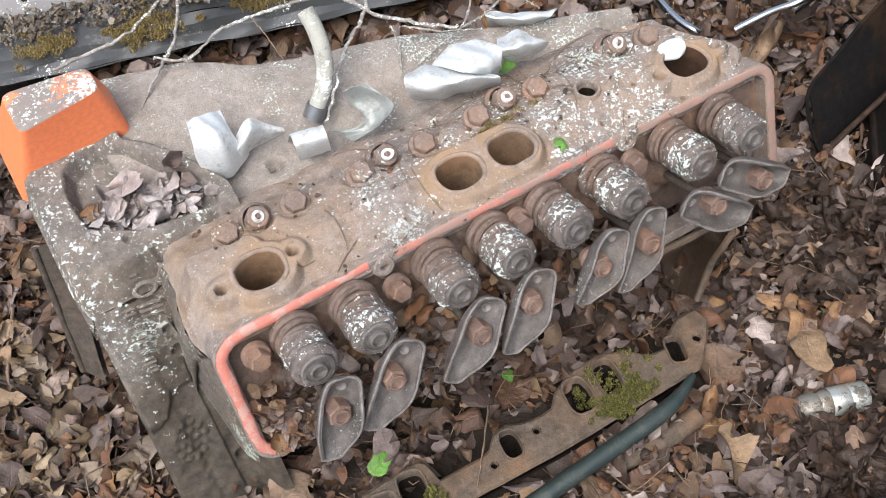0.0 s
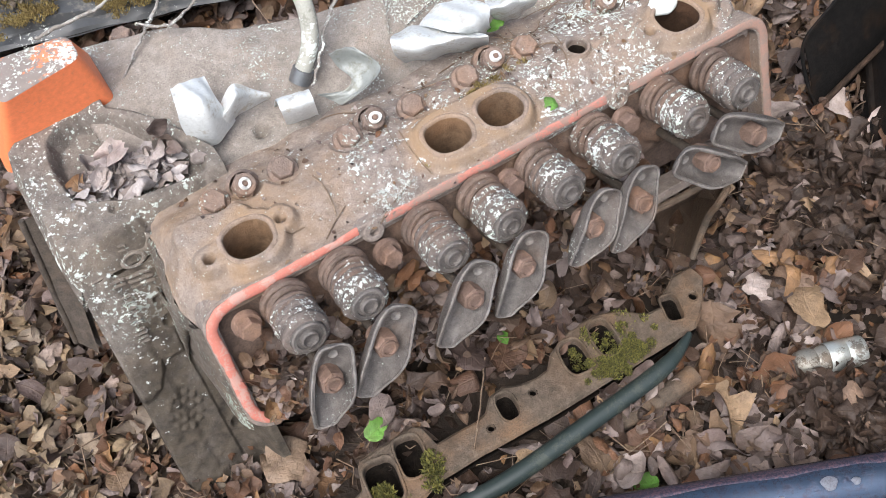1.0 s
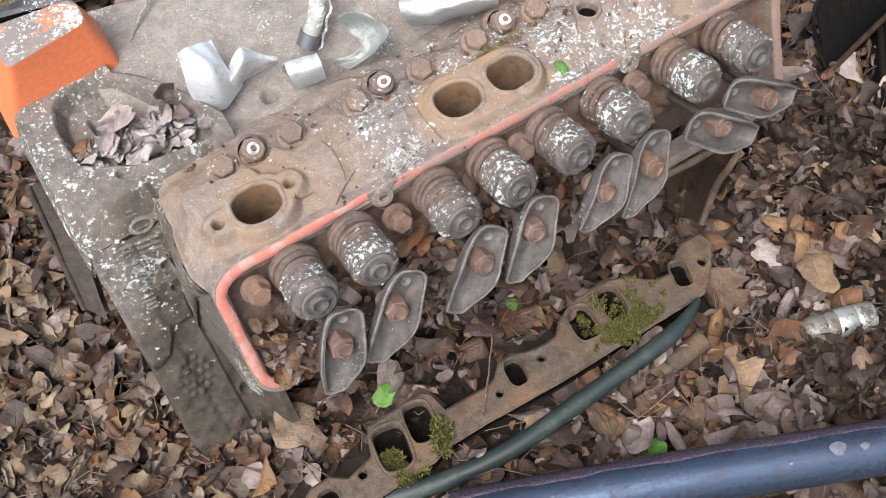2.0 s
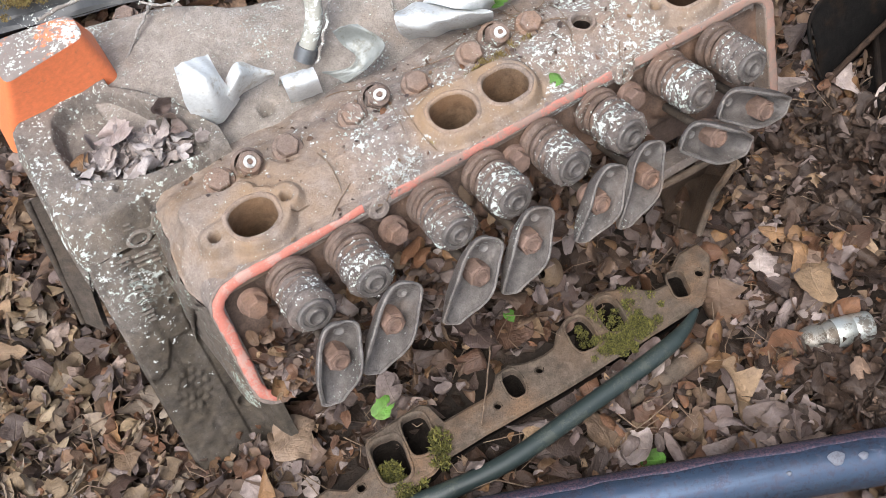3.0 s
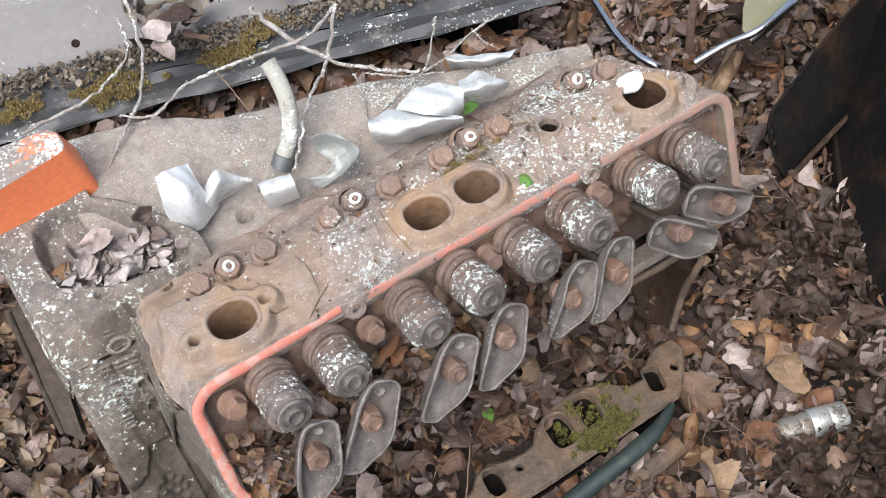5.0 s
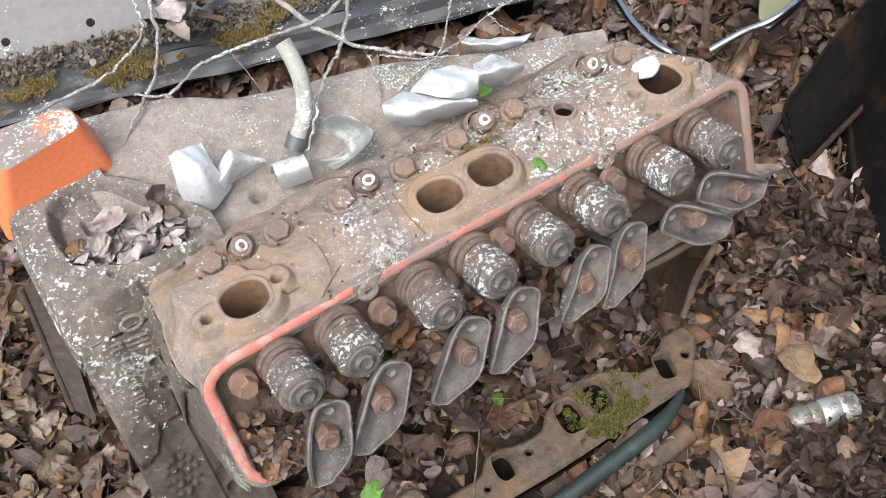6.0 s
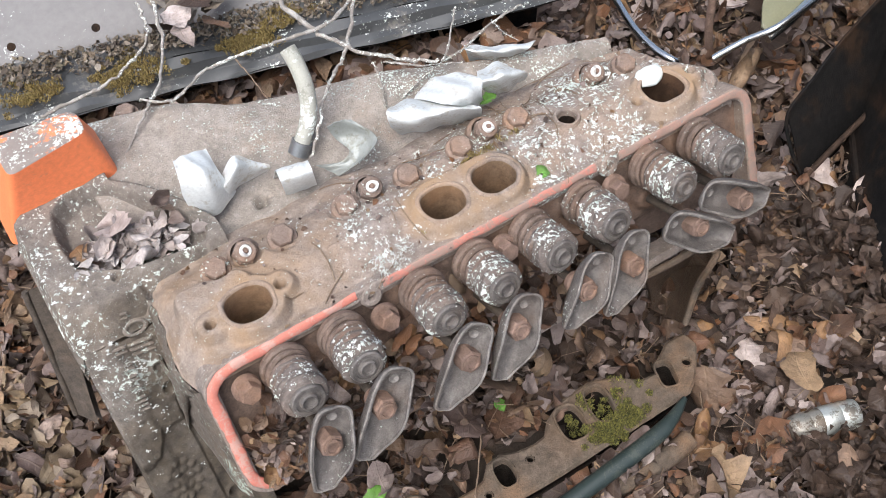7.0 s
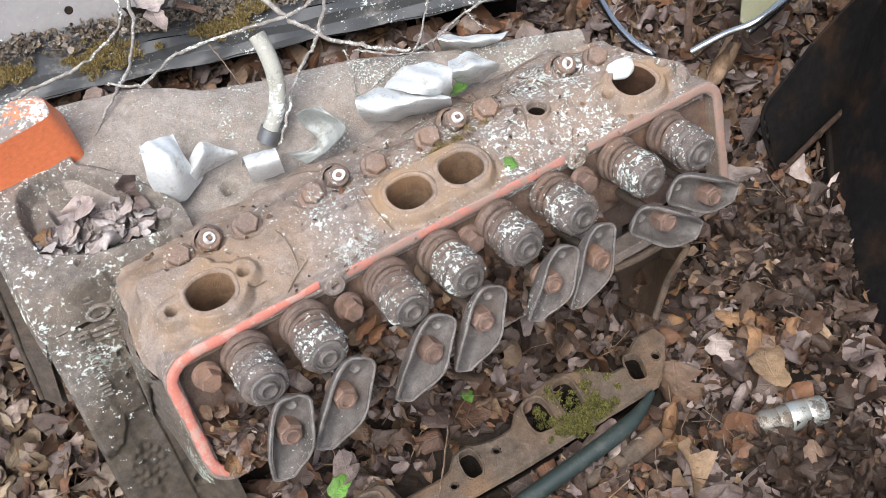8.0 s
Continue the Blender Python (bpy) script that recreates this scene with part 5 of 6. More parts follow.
shield([[(0.253, 0.062, -0.006), (0.274, 0.057, 0.000), (0.280, 0.046, -0.006)], [(0.239, 0.037, 0.010), (0.257, 0.030, 0.012), (0.285, 0.033, 0.000)], [(0.259, 0.053, -0.030), (0.276, 0.048, -0.030), (0.299, 0.051, -0.030)]], "bent silver heat shield end", 0.0010, 7)
shield([[(0.277, 0.118, -0.030), (0.293, 0.094, -0.020), (0.329, 0.080, -0.024)], [(0.265, 0.098, -0.014), (0.283, 0.079, -0.012), (0.316, 0.072, -0.018)], [(0.276, 0.109, -0.040), (0.297, 0.094, -0.040), (0.316, 0.086, -0.040)]], "narrow bright bent metal strip", 0.0010, 8)

# ---- hoses ----
line = smooth_path([(0.090, 0.091, -0.030), (0.107, 0.098, -0.005), (0.114, 0.109, 0.015), (0.116, 0.124, 0.030), (0.115, 0.136, 0.040)])
hose = base("rubber_hose", line[0], "short bleached rubber hose standing in a metal clamp", "hose")
part("tube", Build().tube(line, 0.0072, 16).mesh("tube", OLD_HOSE), hose)
part("clamp", Build().tube([line[0] - (line[2] - line[0]) * 0.4, line[0], line[2], line[3]], 0.0090, 20).mesh("clamp", STEEL_CLAMP, True, 40), hose, label="grey steel clamp")
line = smooth_path([(0.310, -0.1985, -0.252), (0.267, -0.213, -0.252), (0.174, -0.219, -0.255), (0.080, -0.222, -0.258), (0.007, -0.2095, -0.265), (-0.050, -0.187, -0.280)])
hose = base("rubber_hose", line[len(line) // 2] - Vector((0, 0, 0.009)), "dull green-black rubber hose lying on leaves", "hose")
part("tube", Build().tube(line[7:], [min(0.0084, 0.0078 + 0.0003 * k) for k in range(len(line) - 7)], 16).mesh("tube", GREEN_HOSE), hose)
part("end_tip", Build().tube(line[:8], [0.0026 + 0.0007 * k for k in range(8)], 14).mesh("end_tip", GREEN_HOSE), hose, label="tapered hose end")
line = smooth_path([(0.298, -0.225, -0.280), (0.256, -0.228, -0.280), (0.185, -0.220, -0.290)])
put("rusted_rod", Build().tube(line, 0.010, 12).mesh("rusted_rod", RUST_MANIFOLD), label="rusted brown rod half buried in leaves", category="rod")

# ---- intake manifold flange ----
man = base("intake_manifold", (0.16, -0.16, -0.29), "rusted cast-iron intake manifold flange half buried in leaves", "engine part")


def plate_with_holes(outline, holes, z0, z1, n=420):
    """A plate as a fine height grid cut to an outline by its edge distance."""
    x0, x1 = min(p[0] for p in outline), max(p[0] for p in outline)
    X, V = np.meshgrid(np.linspace(x0, x1, n), np.linspace(0, 1, 96), indexing="ij")
    lo = np.interp(X, *zip(*[(p[0], p[1]) for p in outline if p[2] < 0]))
    hi = np.interp(X, *zip(*[(p[0], p[1]) for p in outline if p[2] > 0]))
    Y = lo + (hi - lo) * V
    Z = np.full_like(X, z1) + 0.0008 * bumpy(X, Y, 80.0)
    e = np.minimum(V, 1 - V) * (hi - lo)
    Z = Z - 0.003 * (1 - sm(0, 0.004, e)) ** 2
    for cx, cy, ax, ay, turn, p in holes:
        c, s = math.cos(radians(turn)), math.sin(radians(turn))
        u, v = ((X - cx) * c + (Y - cy) * s) / ax, (-(X - cx) * s + (Y - cy) * c) / ay
        q = (np.abs(u) ** p + np.abs(v) ** p) ** (1 / p)
        Z = Z - 0.13 * (1 - sm(1.02, 1.08, q))
    return sheet(X, Y, Z, z1 - z0)


outline = [(-0.11, -0.200, -1), (-0.0165, -0.1965, -1), (0.023, -0.1958, -1), (0.038, -0.1905, -1), (0.08, -0.1909, -1), (0.163, -0.1946, -1), (0.3218, -0.1946, -1), (0.331, -0.1890, -1), (0.346, -0.176, -1), (0.361, -0.158, -1),
           (-0.11, -0.168, 1), (-0.092, -0.163, 1), (-0.080, -0.156, 1), (-0.062, -0.156, 1), (-0.048, -0.166, 1), (-0.022, -0.160, 1), (-0.015, -0.140, 1), (-0.010, -0.1345, 1), (0.046, -0.1325, 1), (0.052, -0.138, 1), (0.0555, -0.1587, 1), (0.0977, -0.1600, 1), (0.108, -0.1580, 1), (0.120, -0.1466, 1), (0.1346, -0.1445, 1), (0.150, -0.1520, 1), (0.168, -0.1545, 1), (0.1800, -0.1530, 1), (0.1911, -0.142, 1), (0.2144, -0.1318, 1), (0.2486, -0.1300, 1), (0.2732, -0.1397, 1), (0.2926, -0.157, 1), (0.309, -0.159, 1), (0.320, -0.1480, 1), (0.3373, -0.1385, 1), (0.3592, -0.1386, 1), (0.361, -0.153, 1)]
HOLES = [(-0.002, -0.1640, 0.0150, 0.0215, -10, 4), (0.0305, -0.1570, 0.0125, 0.0195, -10, 4), (0.1285, -0.1640, 0.0092, 0.0140, -8, 2.8), (0.209, -0.1572, 0.0125, 0.0180, -8, 3), (0.2435, -0.1560, 0.0115, 0.0190, -8, 3), (0.3160, -0.1660, 0.0085, 0.0140, -16, 4),
         (0.1551, -0.1661, 0.0034, 0.0034, 0, 2), (0.104, -0.174, 0.0034, 0.0034, 0, 2), (0.3400, -0.1670, 0.0045, 0.0045, 0, 2), (-0.072, -0.173, 0.0095, 0.0080, 0, 2.6), (-0.037, -0.172, 0.004, 0.004, 0, 2)]
flange_me = plate_with_holes(outline, HOLES, -0.272, -0.258).mesh("flange", RUST_MANIFOLD, True, 0)
# faces below the plate's top are coloured black as shaded void
flange_me.materials.append(HOLE_SHADE)
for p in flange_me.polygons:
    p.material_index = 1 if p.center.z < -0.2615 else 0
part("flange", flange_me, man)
for k, (cx, cy, ax, ay, turn, power) in enumerate(HOLES):
    big = ax > 0.006
    rows = [(1.16, -0.0020, 0), (1.11, 0.0010, 0), (1.05, 0.0014, 0), (0.99, 0.0008, 0), (0.95, -0.002, 0), (0.93, -0.010 if big else -0.004, 0), (0.90, -0.014, 0), (0.86, -0.034, 0), (0.01, -0.035, 0)]
    me = mouth(cx, cy, -0.258, ax, ay, rows, k, turn, power, 40 if big else 20).mesh("port_rim", RUST_MANIFOLD, True, 0)
    # the deep part of each hole gets its darkness from colour
    me.materials.append(HOLE_SHADE)
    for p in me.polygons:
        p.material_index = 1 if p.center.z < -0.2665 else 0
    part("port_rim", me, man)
part("underside", Build().prism([(-0.03, -0.185), (0.34, -0.18), (0.34, -0.15), (-0.03, -0.15)], -0.33, -0.30).mesh("underside", RUST_MANIFOLD, False), man)

# ---- bumper tube, silver can, trim and wrecked body panels ----
line = [(0.006, -0.253, -0.235), (0.160, -0.317, -0.235), (0.345, -0.398, -0.235), (0.495, -0.463, -0.235)]
line = smooth_path(line, 10)
bumper = base("bumper_tube", line[len(line) // 2] - Vector((0, 0, 0.0235)), "blue painted metal tube, scuffed purple along the top", "tube")
part("tube", Build().tube(line, 0.0235, 36).mesh("tube", BLUE_METAL), bumper)
scuff, up_ = Build(), Vector((0.26, 0.60, 0.76)).normalized()
way0 = (line[-1] - line[0]).normalized()
across = way0.cross(up_).normalized()
rows_ = []
for k, c in enumerate(line):
    half_ = 0.27 + 0.05 * math.sin(k * 1.3) + 0.03 * math.sin(k * 2.9)
    rows_ += [c + (up_ * math.cos(w) + across * math.sin(w)) * (0.0235 + (0.0004 if abs(w) < half_ else -0.0004)) for w in (-half_ - 0.03, -half_ + 0.01, -half_ / 2, 0.0, half_ / 2, half_ - 0.01, half_ + 0.03)]
part("scuffed_band", scuff.grid(rows_, len(line), 7).mesh("scuffed_band", PURPLE_SCUFF, True, 0), bumper, label="purple scuffed paint")
for spot, r_ in (((0.299, -0.380, -0.215), 0.0072), ((0.319, -0.390, -0.215), 0.0040), ((0.259, -0.368, -0.215), 0.0022)):
    b = Build().lathe([(r_, -0.0030), (r_ * 0.96, 0.0004), (r_ * 0.7, 0.0012), (0.0, 0.0015)], 14)
    b.v = [(x * (1 + 0.18 * math.sin(3 * math.atan2(y, x))), y * 0.85, z) for x, y, z in b.v]
    axis_ = min(line, key=lambda c: (c - Vector(spot)).length)
    way_ = (line[-1] - line[0]).normalized()
    foot_ = axis_ + way_ * (Vector(spot) - axis_).dot(way_)
    out_ = (Vector(spot) - foot_).normalized()
    part("pale_spot", b.mesh("pale_spot", PALE_SPOT), bumper, Matrix.Translation(foot_ + out_ * 0.0236) @ out_.to_track_quat("Z", "Y").to_matrix().to_4x4(), "pale flaked spot")

can = base("metal_canister", (0.419, -0.280, -0.295), "small shiny metal canister among leaves", "canister")
a_, b_ = Vector((0.381, -0.270, -0.285)), Vector((0.446, -0.292, -0.285))
q = (b_ - a_).to_track_quat("Z", "Y").to_matrix().to_4x4()
L_ = (b_ - a_).length
can_pro = [(0.0142, L_ * 0.46), (0.0146, L_ * 0.47), (0.0146, L_ * 0.72), (0.0140, L_ * 0.74), (0.0146, L_ * 0.76), (0.0146, L_ * 0.97), (0.0136, L_), (0.0, L_)]
neck = [(0.0, 0.0), (0.0085, 0.0006), (0.0118, 0.004), (0.0132, 0.010), (0.0136, L_ * 0.28), (0.0130, L_ * 0.30), (0.0137, L_ * 0.33), (0.0138, L_ * 0.46)]
part("shell", Build().lathe(can_pro, 32, Matrix.Translation(a_ + Vector((0, 0, 0.006))) @ q).mesh("shell", TIN, True, 40), can)
part("neck", Build().lathe(neck, 32, Matrix.Translation(a_ + Vector((0, 0, 0.006))) @ q).mesh("neck", DULL_TIN, True, 40), can, label="dull stained end")

sill = base("car_sill_panel", (0.193, 0.537, -0.300), "grey car body panel with a dark sill, moss and twigs on it", "car panel")
# the sill runs from its near left end to the far right; sections across it
SA, SB = Vector((-0.180, 0.393, -0.120)), Vector((0.475, 0.204, -0.120))
run = (SB - SA).normalized()
side = Vector((-run.y, run.x, 0))


def along(profile, material, name, n=60, wob=0.0012):
    b, pts = Build(), []
    L = (SB - SA).length
    for i in range(n):
        for j, (w, z) in enumerate(profile):
            p = SA + run * (L * i / (n - 1)) + side * w + Vector((0, 0, z))
            p += Vector((0, 0, wob * math.sin(i * 0.9 + j * 2.1) + wob * math.sin(i * 0.37 + j)))
            pts.append(p)
    b.grid(pts, n, len(profile))
    return b.mesh(name, material, True, 35)


# added black sheet: the shade of the gap below the sill as colour
part("underside", along([(0.12, -0.20), (0.10, -0.05), (0.03, -0.022), (0.0, -0.012)], BLACK_STEEL_AND_SHADE, "underside"), sill, label="black sheet added under the sill for the gap's shade")
part("sill", along([(0.0, -0.012), (0.003, -0.008), (0.012, -0.006), (0.014, -0.010), (0.017, -0.010), (0.020, 0.000), (0.031, 0.003), (0.035, 0.001)], CAR_TRIM, "sill"), sill, label="dark ribbed sill")
part("ledge", along([(0.035, 0.001), (0.050, 0.000), (0.068, 0.002), (0.074, 0.006)], CAR_TRIM, "ledge"), sill)
part("panel", along([(0.074, 0.006), (0.079, 0.012), (0.120, 0.034), (0.172, 0.062), (0.178, 0.068), (0.184, 0.067), (0.195, 0.03), (0.21, -0.18)], CAR_GREY, "panel"), sill, label="flat grey body panel with round holes")
# flat black disc in a raised ring: the hole's darkness is its colour
hole_me = Build().lathe([(0.0, 0.0002), (0.0033, 0.0002), (0.0040, 0.0006), (0.0044, -0.001)], 20).mesh("hole", BLACK_STEEL_AND_SHADE)
for hp in ((0.013, 0.396, -0.076), (-0.068, 0.419, -0.076)):
    nrm = Vector((0, 0, 1)) * 0.85 - side * 0.5
    part("drain_hole", hole_me, sill, Matrix.Translation(hp) @ nrm.to_track_quat("Z", "Y").to_matrix().to_4x4())


def panel_strip(pts0, pts1, thick, material, lip=0.0):
    """A bent sheet between two edge lines."""
    b = Build()
    n = len(pts0)
    rows = []
    for p, q in zip(pts0, pts1):
        p, q = Vector(p), Vector(q)
        rows.append([p + Vector((0, 0, -lip)), p, (p * 2 + q) / 3 + Vector((0, 0, 0.004)), (p + 2 * q) / 3 + Vector((0, 0, 0.004)), q, q + Vector((0, 0, -lip))])
    P = [p for r_ in rows for p in r_]
    b.grid(P, n, 6)
    b.grid([p - Vector((0, 0, thick)) for p in P], n, 6, flip=True)
    k = n * 6
    ring = [i * 6 for i in range(n)] + [(n - 1) * 6 + j for j in range(1, 6)] + [i * 6 + 5 for i in range(n - 2, -1, -1)] + [j for j in range(4, 0, -1)]
    b.f += [(a, a + k, c + k, c)[::-1] for a, c in zip(ring, ring[1:] + ring[:1])]
    return b.mesh("panel", material, True, 35)


scrap = base("scrap_panel", (0.700, -0.021, -0.300), "black rusted sheet-metal panel with a brown edge bar in leaves", "car panel")
part("panel", panel_strip([(0.598, -0.016, -0.200), (0.642, -0.004, -0.180), (0.698, 0.011, -0.160), (0.845, 0.039, -0.120)], [(0.601, -0.054, -0.270), (0.667, -0.041, -0.260), (0.746, -0.027, -0.250), (0.941, 0.014, -0.220)], 0.003, BLACK_STEEL_AND_SHADE, 0.03), scrap)
lip = smooth_path([(0.601, -0.054, -0.264), (0.594, -0.034, -0.232), (0.598, -0.016, -0.199), (0.642, -0.004, -0.179), (0.698, 0.011, -0.159), (0.845, 0.039, -0.119)])
part("folded_lip", Build().tube(lip, 0.0020, 8).mesh("folded_lip", BLACK_STEEL_AND_SHADE), scrap, label="black folded lip")
rim = smooth_path([(0.592, -0.060, -0.268), (0.660, -0.047, -0.256), (0.739, -0.032, -0.246), (0.932, 0.008, -0.216)])
part("edge_bar", Build().tube(rim, 0.0034, 10).mesh("edge_bar", DARK_RUST), scrap, label="rusted brown edge bar")
# near-black colour carries the dark void under and beside the car body
wreck = base("wrecked_car", (0.658, -0.169, -0.300), "wrecked car body beside the leaves, black for shade, heightened out of view", "car")
foot = smooth_path([(0.734, 0.022, -0.310), (0.686, -0.035, -0.310), (0.598, -0.141, -0.310), (0.538, -0.245, -0.310), (0.497, -0.332, -0.310), (0.473, -0.450, -0.310)], 6)
# upper rows are out of view, raised to block sky from the leaves
rows = []
for k, p in enumerate(foot):
    rows += [p, p + Vector((0.012, -0.002, 0.03)), p + Vector((0.02, -0.004, 0.06)), p + Vector((0.05, -0.01, 0.14)), p + Vector((0.07, -0.014, 0.34)), p + Vector((0.09, -0.02, 0.80)), p + Vector((0.22, -0.05, 1.35)), p + Vector((1.3, -0.1, 1.45))]
part("body", Build().grid(rows, len(foot), 8).mesh("body", BLACK_STEEL_AND_SHADE, True, 40), wreck)
part("sill_edge", Build().tube([p + Vector((0.014, -0.002, 0.034)) for p in foot], 0.005, 8).mesh("sill_edge", BLACK_STEEL_AND_SHADE), wreck)
line = smooth_path([(0.565, 0.240, -0.200), (0.550, 0.184, -0.200), (0.547, 0.144, -0.200), (0.552, 0.117, -0.200), (0.564, 0.120, -0.210)])
tr = base("chrome_trim", line[0], "curved chrome trim strip behind the head", "trim")
part("strip", Build().tube(line, 0.0045, 10).mesh("strip", CHROME), tr)
line = smooth_path([(0.607, 0.108, -0.220), (0.636, 0.095, -0.200), (0.666, 0.077, -0.180), (0.722, 0.080, -0.170)])
tr = base("chrome_trim", line[0], "bent chrome trim with olive inner face", "trim")
part("strip", Build().tube(line, 0.0042, 10).mesh("strip", CHROME), tr)
part("backing", panel_strip([(0.657, 0.082, -0.196), (0.690, 0.085, -0.19), (0.745, 0.1005, -0.19), (0.80, 0.125, -0.19)], [(0.662, 0.096, -0.192), (0.682, 0.118, -0.184), (0.715, 0.142, -0.184), (0.76, 0.17, -0.184)], 0.002, OLIVE, 0.004), tr, label="olive painted backing")
part("edge_strip", Build().tube(smooth_path([(0.655, 0.079, -0.194), (0.690, 0.082, -0.187), (0.746, 0.0975, -0.187), (0.80, 0.122, -0.187)]), 0.0062, 10).mesh("edge_strip", CHROME), tr, label="chrome edge")
line = smooth_path([(0.663, 0.160, -0.290), (0.650, 0.160, -0.240), (0.647, 0.162, -0.180)])
put("rusted_rod", Build().tube(line, 0.005, 10).mesh("rusted_rod", RUST_BOLT), label="thin rusted rod standing in leaves", category="rod")

# ---- twigs ----
TWIG_PATHS = []


def twig(pts, r0, r1, label="thin grey twig crusted with lichen", seed=0, bark=BARK):
    r = np.random.default_rng(seed)
    path = [p + Vector(r.normal(0, r0 * 0.22, 3)) for p in smooth_path(pts, 9)]
    n = len(path)
    if bark is BARK:
        TWIG_PATHS.append(path)
    radii = [0.54 * (r0 + (r1 - r0) * i / n) * r.uniform(0.75, 1.3) for i in range(n)]
    return put("twig", Build().tube(path, radii, 7).mesh("twig", bark, True, 0), label=label, category="twig", group="fallen twigs")


twig([(0.062, 0.331, 0.000), (0.050, 0.278, -0.010), (0.023, 0.218, -0.010), (-0.007, 0.188, -0.012), (-0.041, 0.165, -0.030)], 0.0035, 0.002, seed=1)
twig([(-0.003, 0.195, 0.000), (0.020, 0.178, 0.000), (0.058, 0.189, 0.005), (0.098, 0.185, 0.008), (0.128, 0.179, 0.010), (0.171, 0.175, 0.010), (0.212, 0.196, 0.010)], 0.002, 0.0034, seed=2)
twig([(0.146, 0.240, 0.010), (0.155, 0.187, 0.008), (0.176, 0.147, 0.000), (0.201, 0.121, -0.005), (0.236, 0.095, -0.010)], 0.0042, 0.003, seed=3)
twig([(0.211, 0.197, 0.010), (0.170, 0.145, 0.000), (0.140, 0.120, 0.000), (0.112, 0.090, -0.012), (0.096, 0.079, -0.030)], 0.0033, 0.002, seed=4)
twig([(0.286, 0.147, -0.010), (0.247, 0.103, -0.014), (0.219, 0.096, -0.020), (0.193, 0.094, -0.030)], 0.0017, 0.0014, seed=5)
twig([(0.344, 0.124, -0.020), (0.307, 0.119, -0.020), (0.267, 0.106, -0.020), (0.244, 0.104, -0.020)], 0.002, 0.0022, seed=6)
twig([(0.310, 0.123, -0.020), (0.310, 0.103, -0.020), (0.321, 0.095, -0.030)], 0.0012, 0.0008, seed=7)
twig([(0.188, 0.130, -0.010), (0.183, 0.108, -0.015), (0.177, 0.092, -0.030)], 0.0016, 0.0012, seed=8)
twig([(0.195, 0.122, -0.008), (0.217, 0.101, -0.008), (0.258, 0.092, -0.020)], 0.002, 0.0014, seed=9)
twig([(-0.216, 0.236, -0.280), (-0.241, 0.179, -0.280), (-0.253, 0.115, -0.280), (-0.250, 0.075, -0.285)], 0.0038, 0.003, "grey-brown twig on the leaves", 10, STALK)
twig([(0.136, -0.116, -0.250), (0.108, -0.151, -0.252), (0.080, -0.183, -0.255)], 0.0016, 0.0014, "thin twig leaning on the manifold", 11, STALK)

twig([(-0.078, 0.335, -0.100), (-0.040, 0.336, -0.098), (-0.004, 0.334, -0.094), (0.026, 0.345, -0.090), (0.054, 0.366, -0.085), (0.062, 0.405, -0.075)], 0.0036, 0.0026, "lichen-crusted twig lying along the sill", 12)
twig([(0.112, 0.283, -0.085), (0.115, 0.258, -0.090), (0.120, 0.226, -0.105)], 0.0016, 0.0010, "thin brown stalk hanging off the sill", 13, STALK)

# ---- moss ----
def moss(name, spots, material, label, seed, blade=0.006):
    r = np.random.default_rng(seed)
    V, F = [], []
    for x, y, z, rad, count in spots:
        for _ in range(count):
            a_, d_ = r.uniform(0, 6.28), rad * math.sqrt(r.random())
            p = np.array((x + d_ * math.cos(a_), y + d_ * math.sin(a_), z))
            t = np.array((r.normal(0, 0.6), r.normal(0, 0.6), 1.0))
            t = t / np.linalg.norm(t) * blade * r.uniform(0.5, 1.3) * (1.15 - 0.6 * d_ / rad)
            s = np.cross(t, (r.normal(), r.normal(), 0.2))
            s = s / (np.linalg.norm(s) + 1e-9) * blade * 0.09
            k = len(V)
            V += [tuple(p - s), tuple(p + s), tuple(p + t * 0.6 + s * 1.3), tuple(p + t), tuple(p + t * 0.6 - s * 1.3)]
            F.append((k, k + 1, k + 2, k + 3, k + 4))
    return put(name, mesh_of(name, V, F, material, False), kind="stuff", label=label, category="moss")


def scatter(cx, cy, cz, rx, ry, n, count, seed, rad=0.004):
    r = np.random.default_rng(seed)
    return [(cx + r.normal(0, rx), cy + r.normal(0, ry), cz + r.uniform(-0.002, 0.001), rad * r.uniform(0.6, 1.6), int(count * r.uniform(0.5, 1.5))) for _ in range(n)]


moss("moss", scatter(0.228, -0.184, -0.259, 0.013, 0.0045, 46, 210, 1) + scatter(0.254, -0.180, -0.259, 0.012, 0.0045, 40, 210, 2) + scatter(0.214, -0.160, -0.275, 0.007, 0.009, 10, 60, 3) + scatter(0.266, -0.156, -0.259, 0.010, 0.009, 14, 50, 4) + scatter(0.246, -0.150, -0.270, 0.006, 0.008, 8, 50, 5) + scatter(0.229, -0.158, -0.258, 0.002, 0.010, 8, 50, 6), MOSS, "green moss growing in the manifold ports", 21, 0.0047)
moss("moss", scatter(-0.006, -0.172, -0.268, 0.007, 0.009, 26, 60, 7) + scatter(0.038, -0.178, -0.258, 0.005, 0.008, 20, 60, 8) + scatter(-0.006, -0.194, -0.262, 0.009, 0.004, 22, 60, 9), MOSS, "green moss in a manifold port", 22, 0.0072)
moss("moss", [q for k, c in enumerate(((0.016, 0.372, -0.116), (0.162, 0.338, -0.116), (0.190, 0.339, -0.112), (-0.075, 0.389, -0.116), (0.022, 0.348, -0.116), (0.144, 0.335, -0.116))) for q in scatter(*c, 0.016, 0.009, 30, 80, 40 + k, 0.006)], MOSS_GOLD, "golden-green moss along the car sill", 23, 0.0045)
